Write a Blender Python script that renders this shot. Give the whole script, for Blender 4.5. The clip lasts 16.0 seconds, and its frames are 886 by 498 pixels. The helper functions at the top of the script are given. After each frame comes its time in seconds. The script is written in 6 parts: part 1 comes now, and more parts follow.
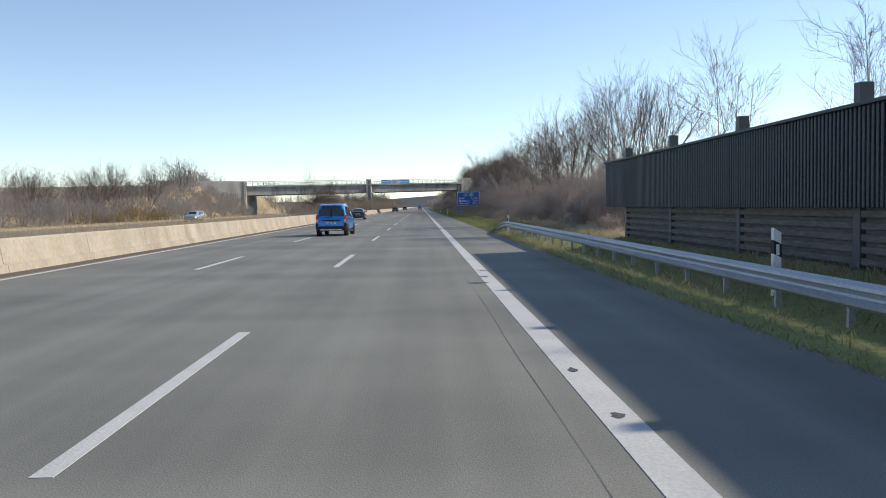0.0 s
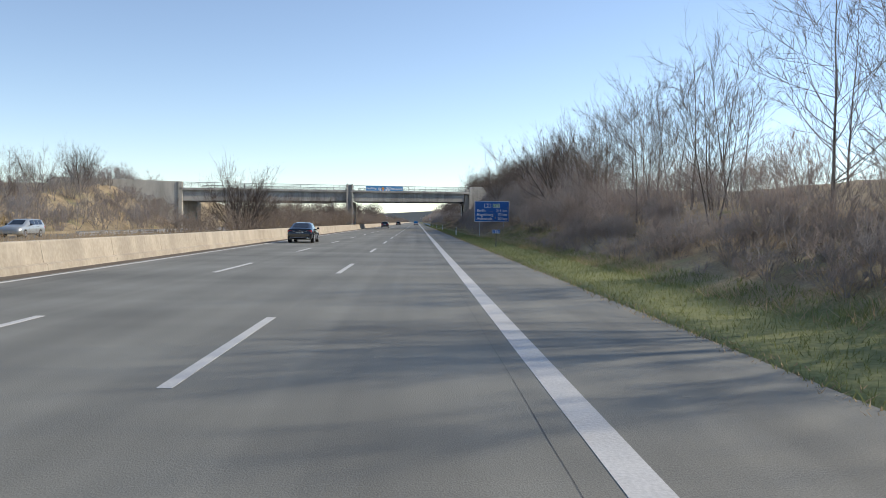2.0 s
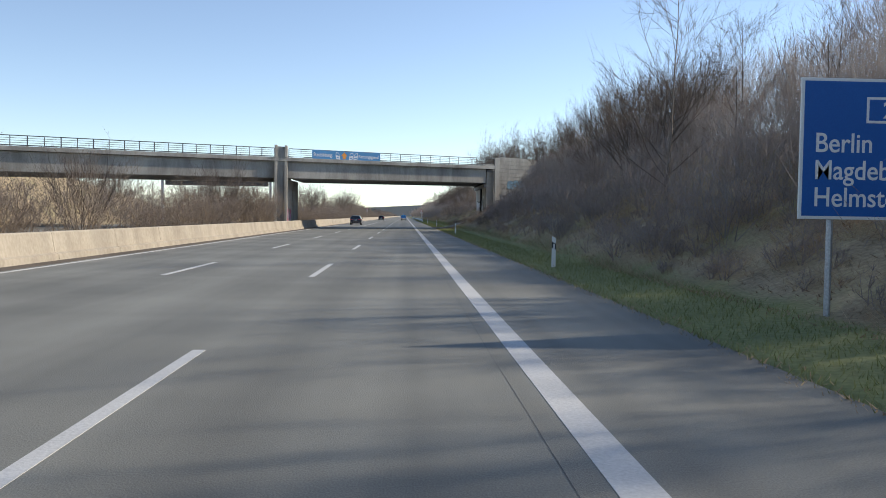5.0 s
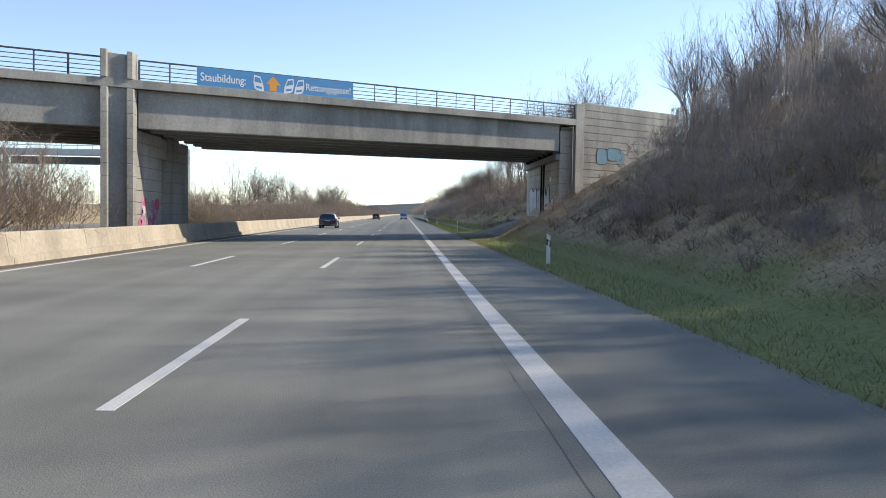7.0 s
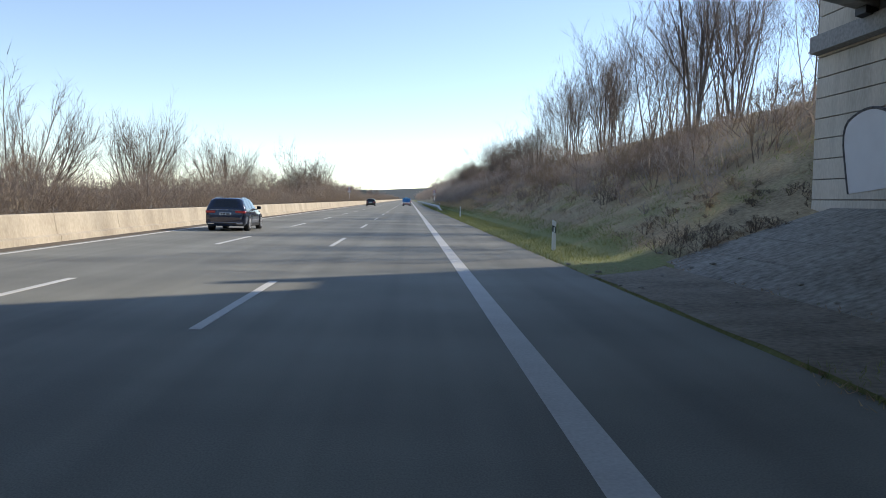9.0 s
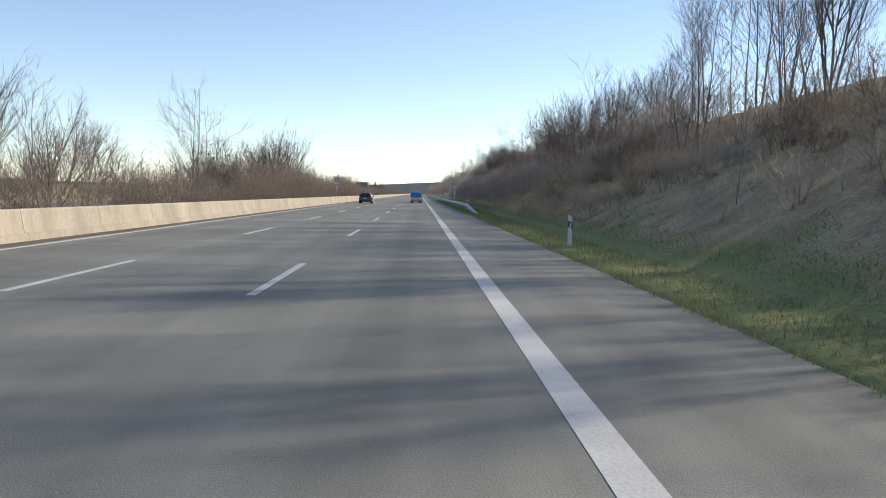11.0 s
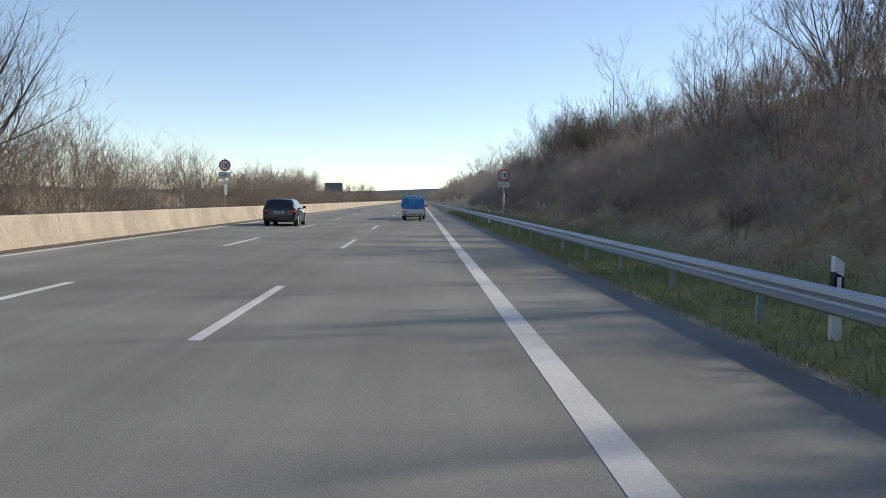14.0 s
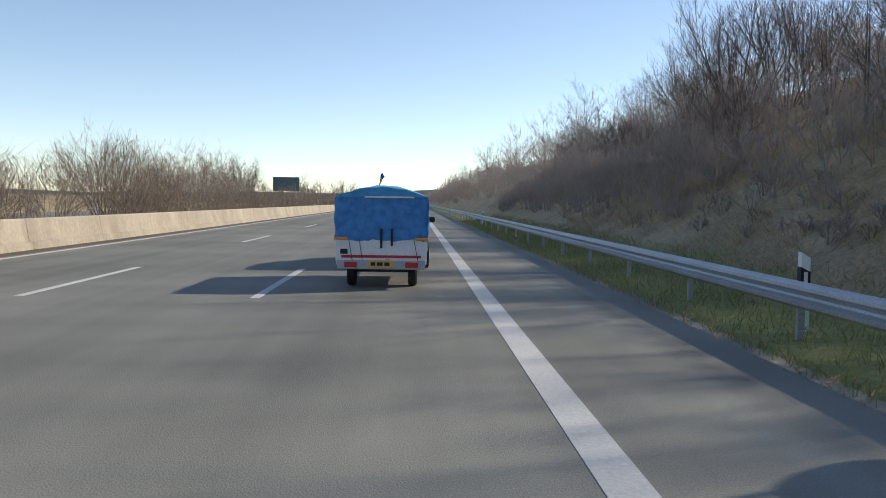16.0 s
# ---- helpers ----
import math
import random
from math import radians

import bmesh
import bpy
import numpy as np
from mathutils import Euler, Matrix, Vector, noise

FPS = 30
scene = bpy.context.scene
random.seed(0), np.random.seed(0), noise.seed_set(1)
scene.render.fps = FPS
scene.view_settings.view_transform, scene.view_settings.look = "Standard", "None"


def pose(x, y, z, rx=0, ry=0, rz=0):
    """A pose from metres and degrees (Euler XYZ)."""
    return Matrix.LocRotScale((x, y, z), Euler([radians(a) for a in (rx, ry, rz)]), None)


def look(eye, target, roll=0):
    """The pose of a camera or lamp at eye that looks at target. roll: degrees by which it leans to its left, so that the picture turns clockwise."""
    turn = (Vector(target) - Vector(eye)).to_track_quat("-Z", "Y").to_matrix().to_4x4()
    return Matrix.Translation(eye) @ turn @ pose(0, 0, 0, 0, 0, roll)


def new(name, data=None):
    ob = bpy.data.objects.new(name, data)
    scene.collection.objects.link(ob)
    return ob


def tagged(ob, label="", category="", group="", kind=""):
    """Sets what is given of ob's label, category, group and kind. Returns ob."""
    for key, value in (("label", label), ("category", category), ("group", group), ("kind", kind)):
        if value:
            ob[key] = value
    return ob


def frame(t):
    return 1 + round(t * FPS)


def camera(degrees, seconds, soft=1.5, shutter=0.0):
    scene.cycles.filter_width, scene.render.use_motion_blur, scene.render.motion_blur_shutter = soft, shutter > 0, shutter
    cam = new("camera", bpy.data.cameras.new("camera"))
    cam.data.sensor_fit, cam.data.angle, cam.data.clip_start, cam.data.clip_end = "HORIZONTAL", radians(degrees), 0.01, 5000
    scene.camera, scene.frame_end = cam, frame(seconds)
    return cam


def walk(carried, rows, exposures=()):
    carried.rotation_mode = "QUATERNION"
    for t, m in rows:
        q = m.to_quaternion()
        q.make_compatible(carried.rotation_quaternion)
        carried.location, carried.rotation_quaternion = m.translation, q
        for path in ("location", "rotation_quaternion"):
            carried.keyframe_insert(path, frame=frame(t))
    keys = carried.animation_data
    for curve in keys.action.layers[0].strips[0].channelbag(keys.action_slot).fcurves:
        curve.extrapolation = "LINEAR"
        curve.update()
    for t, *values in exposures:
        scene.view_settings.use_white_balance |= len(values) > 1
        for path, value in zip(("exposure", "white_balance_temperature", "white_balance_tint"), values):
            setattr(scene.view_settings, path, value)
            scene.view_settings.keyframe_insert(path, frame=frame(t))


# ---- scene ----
# x: to the right of the line between the right and the middle lane, y: along the motorway, z: up

# camera: seconds, x, y, yaw, pitch, roll; the eye rides 1.61 m over the asphalt
ROWS = [
    (0.0, 2.333, -5.17, -1.50, -2.88, 0.92),
    (0.5, 2.307, 7.83, -1.43, -2.19, 0.07),
    (1.0, 2.303, 20.63, -1.58, -1.98, -0.19),
    (1.5, 2.340, 33.24, -1.61, -1.80, -0.41),
    (2.0, 2.385, 45.85, -1.76, -1.82, -0.62),
    (2.5, 2.396, 58.84, -1.94, -2.06, -1.07),
    (3.0, 2.402, 71.62, -2.14, -2.16, -1.19),
    (3.5, 2.399, 84.16, -2.38, -2.25, -1.21),
    (4.0, 2.402, 96.70, -2.48, -2.25, -1.00),
    (6.5, 2.333, 160.30, -2.59, -2.09, -0.90),
    (7.0, 2.381, 173.12, -2.55, -2.32, -0.85),
    (7.5, 2.391, 185.56, -2.74, -2.70, -1.00),
    (8.0, 2.433, 198.24, -2.97, -3.20, -0.91),
    (8.5, 2.460, 211.12, -2.84, -3.20, -1.47),
    (9.0, 2.535, 223.74, -2.28, -3.31, -1.15),
    (9.5, 2.550, 236.49, -1.89, -3.40, -1.51),
    (12.0, 2.559, 300.11, -1.46, -3.80, -0.92),
    (12.5, 2.527, 312.55, -1.64, -3.61, -1.00),
    (13.0, 2.505, 325.19, -1.64, -3.49, -1.18),
    (13.5, 2.492, 337.65, -1.65, -3.35, -1.18),
    (14.0, 2.467, 350.56, -1.58, -3.27, -1.22),
    (14.5, 2.451, 363.25, -1.62, -3.32, -1.07),
    (15.0, 2.477, 375.67, -1.69, -3.33, -0.66),
    (15.5, 2.497, 388.03, -1.72, -3.30, -0.74),
    (16.0, 2.562, 400.16, -1.95, -3.18, -0.84),
]
cam = camera(54.8, 16.0, 0.9)
# seconds, stops, kelvin, tint: the lens opens and warms a little before the bridge
EXPOSURES = ((0.0, 0.20, 6350, 10), (1.2, 0.16, 6350, 10), (2.0, 0.17, 6350, 10), (4.2, 0.18, 6350, 10), (6.3, 0.42, 6400, 10), (7.2, 0.55, 6400, 10), (7.6, 0.48, 6400, 10), (8.5, 0.42, 6350, 10), (9.0, 0.44, 6350, 10), (9.5, 0.38, 6450, 10), (11.8, 0.26, 6450, 10), (12.6, 0.26, 6450, 10), (13.6, 0.10, 6400, 10), (15.2, 0.04, 6400, 10), (16.0, 0.14, 6500, 10))
walk(cam, [(t, pose(x, y, 1.61, 90 + pitch, roll, yaw)) for t, x, y, yaw, pitch, roll in ROWS], EXPOSURES)

# ---------------------------------------------------------------- light
SUN_FROM = Vector((1.58, 0.64, 1.0))
world = bpy.data.worlds.new("sky")
scene.world = world
world.use_nodes = True
sky = world.node_tree.nodes.new("ShaderNodeTexSky")
sky.sky_type, sky.sun_disc = "NISHITA", False
sky.sun_elevation, sky.sun_rotation = radians(30.4), radians(68)
sky.air_density, sky.dust_density, sky.ozone_density, sky.altitude = 1.0, 0.0, 1.2, 1800
paler = world.node_tree.nodes.new("ShaderNodeHueSaturation")  # thin spring haze
paler.inputs["Hue"].default_value, paler.inputs["Saturation"].default_value = 0.501, 0.92
world.node_tree.links.new(sky.outputs[0], paler.inputs["Color"])
world.node_tree.links.new(paler.outputs[0], world.node_tree.nodes["Background"].inputs[0])
world.node_tree.nodes["Background"].inputs[1].default_value = 0.15
sun = new("sun", bpy.data.lights.new("sun", "SUN"))
sun.data.energy, sun.data.angle, sun.data.color = 4.1, radians(1.1), (1.0, 0.89, 0.73)
sun.matrix_world = look((0, 0, 60), Vector((0, 0, 60)) - SUN_FROM)

# ---------------------------------------------------------------- materials
def material(name, low, high, rough=0.8, scale=4.0, metal=0.0, bump=0.0, fine=60.0, coat=0.0, stretch=(1, 1, 1), island=0.0, big=0.35):
    """Two colours mixed by a coarse and a fine noise in world metres, with relief from the fine one."""
    m = bpy.data.materials.new(name)
    m.use_nodes = True
    n, l = m.node_tree.nodes, m.node_tree.links
    shader = n["Principled BSDF"]
    place = n.new("ShaderNodeNewGeometry")
    mapping = n.new("ShaderNodeMapping")
    mapping.inputs["Scale"].default_value = stretch
    l.new(place.outputs["Position"], mapping.inputs["Vector"])
    coarse, grain = n.new("ShaderNodeTexNoise"), n.new("ShaderNodeTexNoise")
    coarse.inputs["Scale"].default_value, coarse.inputs["Detail"].default_value = scale, 4
    grain.inputs["Scale"].default_value, grain.inputs["Detail"].default_value = fine, 3
    for tex in (coarse, grain):
        l.new(mapping.outputs[0], tex.inputs["Vector"])
    add = n.new("ShaderNodeMath")
    add.operation = "MULTIPLY_ADD"
    add.inputs[1].default_value = big
    l.new(coarse.outputs[0], add.inputs[0])
    l.new(grain.outputs[0], add.inputs[2])
    stretch_out = n.new("ShaderNodeMapRange")
    stretch_out.inputs[1].default_value, stretch_out.inputs[2].default_value = 0.32 + big * 0.3, 0.68 + big * 0.7
    l.new(add.outputs[0], stretch_out.inputs[0])
    factor = stretch_out.outputs[0]
    if island:
        mixed = n.new("ShaderNodeMix")
        mixed.inputs[0].default_value = island
        l.new(factor, mixed.inputs[2])
        l.new(place.outputs["Random Per Island"], mixed.inputs[3])
        factor = mixed.outputs[0]
    mix = n.new("ShaderNodeMix")
    mix.data_type = "RGBA"
    mix.inputs[6].default_value, mix.inputs[7].default_value = (*low, 1), (*high, 1)
    l.new(factor, mix.inputs[0])
    l.new(mix.outputs[2], shader.inputs["Base Color"])
    shader.inputs["Roughness"].default_value = rough
    shader.inputs["Metallic"].default_value = metal
    shader.inputs["Coat Weight"].default_value = coat
    if bump:
        relief = n.new("ShaderNodeBump")
        relief.inputs["Strength"].default_value, relief.inputs["Distance"].default_value = bump, 0.02
        l.new(grain.outputs[0], relief.inputs["Height"])
        l.new(relief.outputs[0], shader.inputs["Normal"])
    return m


def leafy(m, share):
    """Lets part of the light through thin dry or green blades."""
    n, l = m.node_tree.nodes, m.node_tree.links
    shader, out = n["Principled BSDF"], n["Material Output"]
    through_light, mix = n.new("ShaderNodeBsdfTranslucent"), n.new("ShaderNodeMixShader")
    l.new(shader.inputs["Base Color"].links[0].from_socket, through_light.inputs[0])
    mix.inputs[0].default_value = share
    l.new(shader.outputs[0], mix.inputs[1])
    l.new(through_light.outputs[0], mix.inputs[2])
    l.new(mix.outputs[0], out.inputs[0])
    return m


def stained(m, scale, depth):
    """Dark run-off streaks down a concrete face."""
    n, l = m.node_tree.nodes, m.node_tree.links
    shader = n["Principled BSDF"]
    base = shader.inputs["Base Color"].links[0].from_socket
    geo, mp, tex = n.new("ShaderNodeNewGeometry"), n.new("ShaderNodeMapping"), n.new("ShaderNodeTexNoise")
    mp.inputs["Scale"].default_value = (1, 1, 0.22)
    tex.inputs["Scale"].default_value, tex.inputs["Detail"].default_value, tex.inputs["Roughness"].default_value = scale, 6, 0.65
    l.new(geo.outputs["Position"], mp.inputs["Vector"])
    l.new(mp.outputs[0], tex.inputs["Vector"])
    span = n.new("ShaderNodeMapRange")
    span.inputs[1].default_value, span.inputs[2].default_value = 0.38, 0.56
    span.inputs[3].default_value, span.inputs[4].default_value = depth, 1.0
    l.new(tex.outputs[0], span.inputs[0])
    mul = n.new("ShaderNodeMix")
    mul.data_type, mul.blend_type = "RGBA", "MULTIPLY"
    mul.inputs[0].default_value = 1
    l.new(base, mul.inputs[6])
    l.new(span.outputs[0], mul.inputs[7])
    l.new(mul.outputs[2], shader.inputs["Base Color"])
    return m


def plain(name, colour, rough=0.5, metal=0.0, coat=0.0):
    return material(name, [c * 0.93 for c in colour], [min(1, c * 1.05) for c in colour], rough, 3.0, metal, 0.0, 40.0, coat)


def glass(name, tint):
    m = bpy.data.materials.new(name)
    m.use_nodes = True
    s = m.node_tree.nodes["Principled BSDF"]
    s.inputs["Base Color"].default_value = (*tint, 1)
    s.inputs["Roughness"].default_value = 0.04
    s.inputs["Coat Weight"].default_value = 0.6
    return m


def asphalt_material():
    m = material("asphalt", (0.142, 0.140, 0.120), (0.268, 0.265, 0.228), 0.80, 0.35, 0.0, 0.22, 75.0, 0.0, (1, 0.6, 1), 0.0, 0.8)
    n, l = m.node_tree.nodes, m.node_tree.links
    shader = n["Principled BSDF"]
    base = shader.inputs["Base Color"].links[0].from_socket
    geo = n.new("ShaderNodeNewGeometry")
    # worn, darker wheel tracks along the lanes and broad patches across
    tracks, bands = n.new("ShaderNodeTexNoise"), n.new("ShaderNodeTexNoise")
    for tex, size, sc in ((tracks, (1.1, 0.012, 1), 1.0), (bands, (0.05, 0.28, 1), 1.0)):
        mp = n.new("ShaderNodeMapping")
        mp.inputs["Scale"].default_value = size
        l.new(geo.outputs["Position"], mp.inputs["Vector"])
        l.new(mp.outputs[0], tex.inputs["Vector"])
        tex.inputs["Scale"].default_value = sc
        tex.inputs["Detail"].default_value = 3
    both = n.new("ShaderNodeMath")
    l.new(tracks.outputs[0], both.inputs[0])
    l.new(bands.outputs[0], both.inputs[1])
    span = n.new("ShaderNodeMapRange")
    span.inputs[1].default_value, span.inputs[2].default_value = 0.75, 1.25
    span.inputs[3].default_value, span.inputs[4].default_value = 0.74, 1.14
    l.new(both.outputs[0], span.inputs[0])
    mul = n.new("ShaderNodeMix")
    mul.data_type, mul.blend_type = "RGBA", "MULTIPLY"
    mul.inputs[0].default_value = 1
    l.new(base, mul.inputs[6])
    l.new(span.outputs[0], mul.inputs[7])
    l.new(mul.outputs[2], shader.inputs["Base Color"])
    return m


def ground_material():
    """Dead grass, leaf litter and soil, with a green verge near the asphalt and in broad patches."""
    m = material("ground", (0.175, 0.130, 0.072), (0.53, 0.415, 0.250), 0.95, 0.7, 0.0, 0.9, 9.0, 0.0, (1, 1, 1), 0.0, 1.0)
    n, l = m.node_tree.nodes, m.node_tree.links
    shader = n["Principled BSDF"]
    base = shader.inputs["Base Color"].links[0].from_socket
    geo = n.new("ShaderNodeNewGeometry")
    sep = n.new("ShaderNodeSeparateXYZ")
    l.new(geo.outputs["Position"], sep.inputs[0])
    patch, tuft = n.new("ShaderNodeTexNoise"), n.new("ShaderNodeTexNoise")
    patch.inputs["Scale"].default_value, patch.inputs["Detail"].default_value = 0.35, 6
    tuft.inputs["Scale"].default_value, tuft.inputs["Detail"].default_value = 9.0, 3
    for tex in (patch, tuft):
        l.new(geo.outputs["Position"], tex.inputs["Vector"])
    far = n.new("ShaderNodeMath")
    far.operation = "ABSOLUTE"
    shift = n.new("ShaderNodeMath")
    shift.operation = "SUBTRACT"
    shift.inputs[1].default_value = 7.0
    l.new(sep.outputs[0], shift.inputs[0])
    l.new(shift.outputs[0], far.inputs[0])
    near = n.new("ShaderNodeMapRange")
    near.inputs[1].default_value, near.inputs[2].default_value = 0.9, 2.6
    near.inputs[3].default_value, near.inputs[4].default_value = 0.55, 0.0
    l.new(far.outputs[0], near.inputs[0])
    total = n.new("ShaderNodeMath")
    l.new(near.outputs[0], total.inputs[0])
    l.new(patch.outputs[0], total.inputs[1])
    step = n.new("ShaderNodeMapRange")
    step.inputs[1].default_value, step.inputs[2].default_value = 0.53, 0.80
    l.new(total.outputs[0], step.inputs[0])
    green = n.new("ShaderNodeMix")
    green.data_type = "RGBA"
    green.inputs[6].default_value, green.inputs[7].default_value = (0.105, 0.120, 0.038, 1), (0.300, 0.310, 0.115, 1)
    l.new(tuft.outputs[0], green.inputs[0])
    mix = n.new("ShaderNodeMix")
    mix.data_type = "RGBA"
    l.new(step.outputs[0], mix.inputs[0])
    l.new(base, mix.inputs[6])
    l.new(green.outputs[2], mix.inputs[7])
    # distant country: dark bare woods
    wood = n.new("ShaderNodeMapRange")
    wood.inputs[1].default_value, wood.inputs[2].default_value = 1100, 2200
    l.new(sep.outputs[1], wood.inputs[0])
    last = n.new("ShaderNodeMix")
    last.data_type = "RGBA"
    last.inputs[7].default_value = (0.034, 0.041, 0.042, 1)
    l.new(wood.outputs[0], last.inputs[0])
    l.new(mix.outputs[2], last.inputs[6])
    l.new(last.outputs[2], shader.inputs["Base Color"])
    return m


ASPHALT = asphalt_material()
GROUND = ground_material()
MARKING = material("road_paint", (0.47, 0.465, 0.445), (0.64, 0.635, 0.61), 0.75, 1.2, 0, 0.2, 30.0, 0, (1, 1, 1), 0, 0.8)
BITUMEN = material("bitumen", (0.05, 0.05, 0.048), (0.10, 0.10, 0.095), 0.7, 3.0, 0, 0.3)
DIRT = material("road_dirt", (0.060, 0.048, 0.036), (0.16, 0.128, 0.095), 0.95, 1.0, 0, 0.6, 20.0, 0, (1, 0.3, 1), 0, 1.0)
SOIL = material("dry_soil", (0.12, 0.100, 0.075), (0.33, 0.285, 0.225), 0.95, 1.0, 0, 0.8, 11.0, 0, (1, 1, 1), 0, 1.0)
CONCRETE = stained(material("concrete", (0.30, 0.285, 0.255), (0.50, 0.475, 0.425), 0.9, 0.5, 0, 0.2, 9.0, 0, (1, 1, 0.9), 0, 1.3), 0.45, 0.66)
BARRIER = stained(material("barrier_concrete", (0.345, 0.293, 0.220), (0.525, 0.460, 0.360), 0.92, 0.7, 0, 0.25, 9.0, 0, (1, 1, 0.8), 0, 1.2), 0.6, 0.80)
WARM = stained(material("warm_concrete", (0.40, 0.362, 0.305), (0.58, 0.535, 0.46), 0.9, 0.6, 0, 0.2, 18.0, 0, (1, 1, 0.35), 0, 1.0), 0.5, 0.72)
PALE = stained(material("pale_concrete", (0.42, 0.39, 0.33), (0.60, 0.565, 0.49), 0.9, 0.6, 0, 0.2, 18.0, 0, (1, 1, 0.35), 0, 1.0), 0.5, 0.8)
# concrete with shade put into its colour, for under the deck and behind joints
SHADED_CONCRETE = material("shaded_concrete", (0.19, 0.19, 0.19), (0.31, 0.307, 0.30), 0.9, 0.8, 0, 0.2, 14.0)
PAVING = material("slope_concrete", (0.15, 0.138, 0.115), (0.38, 0.355, 0.31), 0.95, 0.9, 0, 0.8, 7.0)
ZINC = material("galvanised_steel", (0.34, 0.36, 0.385), (0.54, 0.56, 0.585), 0.5, 1.5, 0.75, 0.1, 30.0)
STEEL = material("painted_steel", (0.055, 0.06, 0.068), (0.10, 0.105, 0.11), 0.5, 2.0, 0.4)
SLAT = material("dark_green_slats", (0.018, 0.026, 0.034), (0.045, 0.058, 0.068), 0.55, 1.6, 0.0, 0.2, 25.0)
BOARD = material("weathered_boards", (0.075, 0.07, 0.062), (0.16, 0.15, 0.135), 0.9, 2.0, 0, 0.4, 20.0, 0, (1, 0.2, 1))
WHITE = plain("white_plastic", (0.76, 0.76, 0.74), 0.62)
BLACK = plain("black_plastic", (0.014, 0.014, 0.015), 0.62)
SIGN_BLUE = material("sign_blue", (0.010, 0.095, 0.36), (0.014, 0.125, 0.43), 0.42, 0.8)
SIGN_GREEN = plain("sign_green", (0.012, 0.24, 0.09), 0.4)
SIGN_WHITE = plain("sign_white", (0.80, 0.80, 0.78), 0.4)
SIGN_RED = plain("sign_red", (0.50, 0.02, 0.025), 0.4)
BOARD_TEAL = material("board_teal", (0.085, 0.135, 0.135), (0.13, 0.19, 0.185), 0.5, 1.0)
BANNER_BLUE = material("banner_blue", (0.06, 0.24, 0.50), (0.09, 0.31, 0.58), 0.7, 1.0)
BANNER_ORANGE = plain("banner_orange", (0.80, 0.33, 0.05), 0.7)
SPRAY_WHITE = material("spray_silver", (0.46, 0.46, 0.47), (0.60, 0.60, 0.61), 0.7, 2.0)
SPRAY_BLACK = material("spray_black", (0.035, 0.035, 0.04), (0.13, 0.13, 0.135), 0.8, 3.0, 0, 0, 12.0)
SPRAY_PINK = material("spray_pink", (0.34, 0.10, 0.24), (0.52, 0.24, 0.38), 0.8, 3.0)
SPRAY_RED = material("spray_red", (0.36, 0.06, 0.10), (0.50, 0.14, 0.18), 0.8, 3.0)
SPRAY_PALE = material("spray_lilac", (0.40, 0.30, 0.38), (0.55, 0.44, 0.50), 0.8, 3.0)
SPRAY_BLUE = material("spray_blue", (0.10, 0.24, 0.34), (0.22, 0.36, 0.44), 0.8, 3.0)
YELLOW_TWIG = material("yellow_shoots", (0.24, 0.165, 0.060), (0.46, 0.345, 0.150), 0.9, 0.3, 0, 0, 3.0, 0, (1, 1, 1), 0.4, 1.2)
SCRUB = leafy(material("reddish_twigs", (0.205, 0.172, 0.156), (0.43, 0.362, 0.325), 0.9, 0.3, 0, 0, 3.0, 0, (1, 1, 1), 0.5, 1.2), 0.62)
GREY_TWIG = leafy(material("grey_twigs", (0.21, 0.190, 0.180), (0.45, 0.415, 0.395), 0.9, 0.3, 0, 0, 3.0, 0, (1, 1, 1), 0.5, 1.2), 0.62)
TWIG = leafy(material("bare_twigs", (0.20, 0.170, 0.154), (0.43, 0.375, 0.338), 0.9, 0.25, 0, 0, 3.0, 0, (1, 1, 1), 0.35, 1.2), 0.62)
TAN_TWIG = leafy(material("tan_twigs", (0.215, 0.170, 0.128), (0.42, 0.340, 0.260), 0.9, 0.22, 0, 0, 2.5, 0, (1, 1, 1), 0.3, 1.2), 0.35)
HEDGE = leafy(material("hedge_twigs", (0.185, 0.150, 0.122), (0.370, 0.305, 0.250), 0.9, 0.22, 0, 0, 2.5, 0, (1, 1, 1), 0.3, 1.2), 0.35)
STRAW = leafy(material("dry_stalks", (0.31, 0.232, 0.145), (0.59, 0.462, 0.300), 0.9, 0.4, 0, 0, 3.0, 0, (1, 1, 1), 0.6, 1.0), 0.62)
BLADE = leafy(material("grass_blades", (0.125, 0.150, 0.046), (0.330, 0.335, 0.130), 0.8, 0.5, 0, 0, 4.0, 0, (1, 1, 1), 0.6, 1.0), 0.45)
BARK = material("bark", (0.070, 0.056, 0.045), (0.24, 0.20, 0.165), 0.95, 1.5, 0, 0.6, 25.0, 0, (1, 1, 0.3))
CROWN_TWIG = leafy(material("crown_twigs", (0.080, 0.064, 0.055), (0.225, 0.182, 0.152), 0.9, 0.25, 0, 0, 3.0, 0, (1, 1, 1), 0.4, 1.2), 0.3)
BRAMBLE = leafy(material("dark_brambles", (0.105, 0.082, 0.066), (0.27, 0.215, 0.165), 0.9, 0.4, 0, 0, 3.0, 0, (1, 1, 1), 0.4, 1.2), 0.45)
LITTER = leafy(material("leaf_litter", (0.21, 0.147, 0.092), (0.49, 0.355, 0.230), 0.9, 0.6, 0, 0, 4.0, 0, (1, 1, 1), 0.6, 1.0), 0.4)
PALE_BARK = material("pale_bark", (0.12, 0.10, 0.085), (0.32, 0.285, 0.24), 0.9, 1.5, 0, 0.4, 25.0, 0, (1, 1, 0.3))
TYRE = material("tyre_rubber", (0.012, 0.012, 0.012), (0.028, 0.028, 0.028), 0.85)
RIM = plain("alloy_rim", (0.58, 0.58, 0.59), 0.35, 0.35)
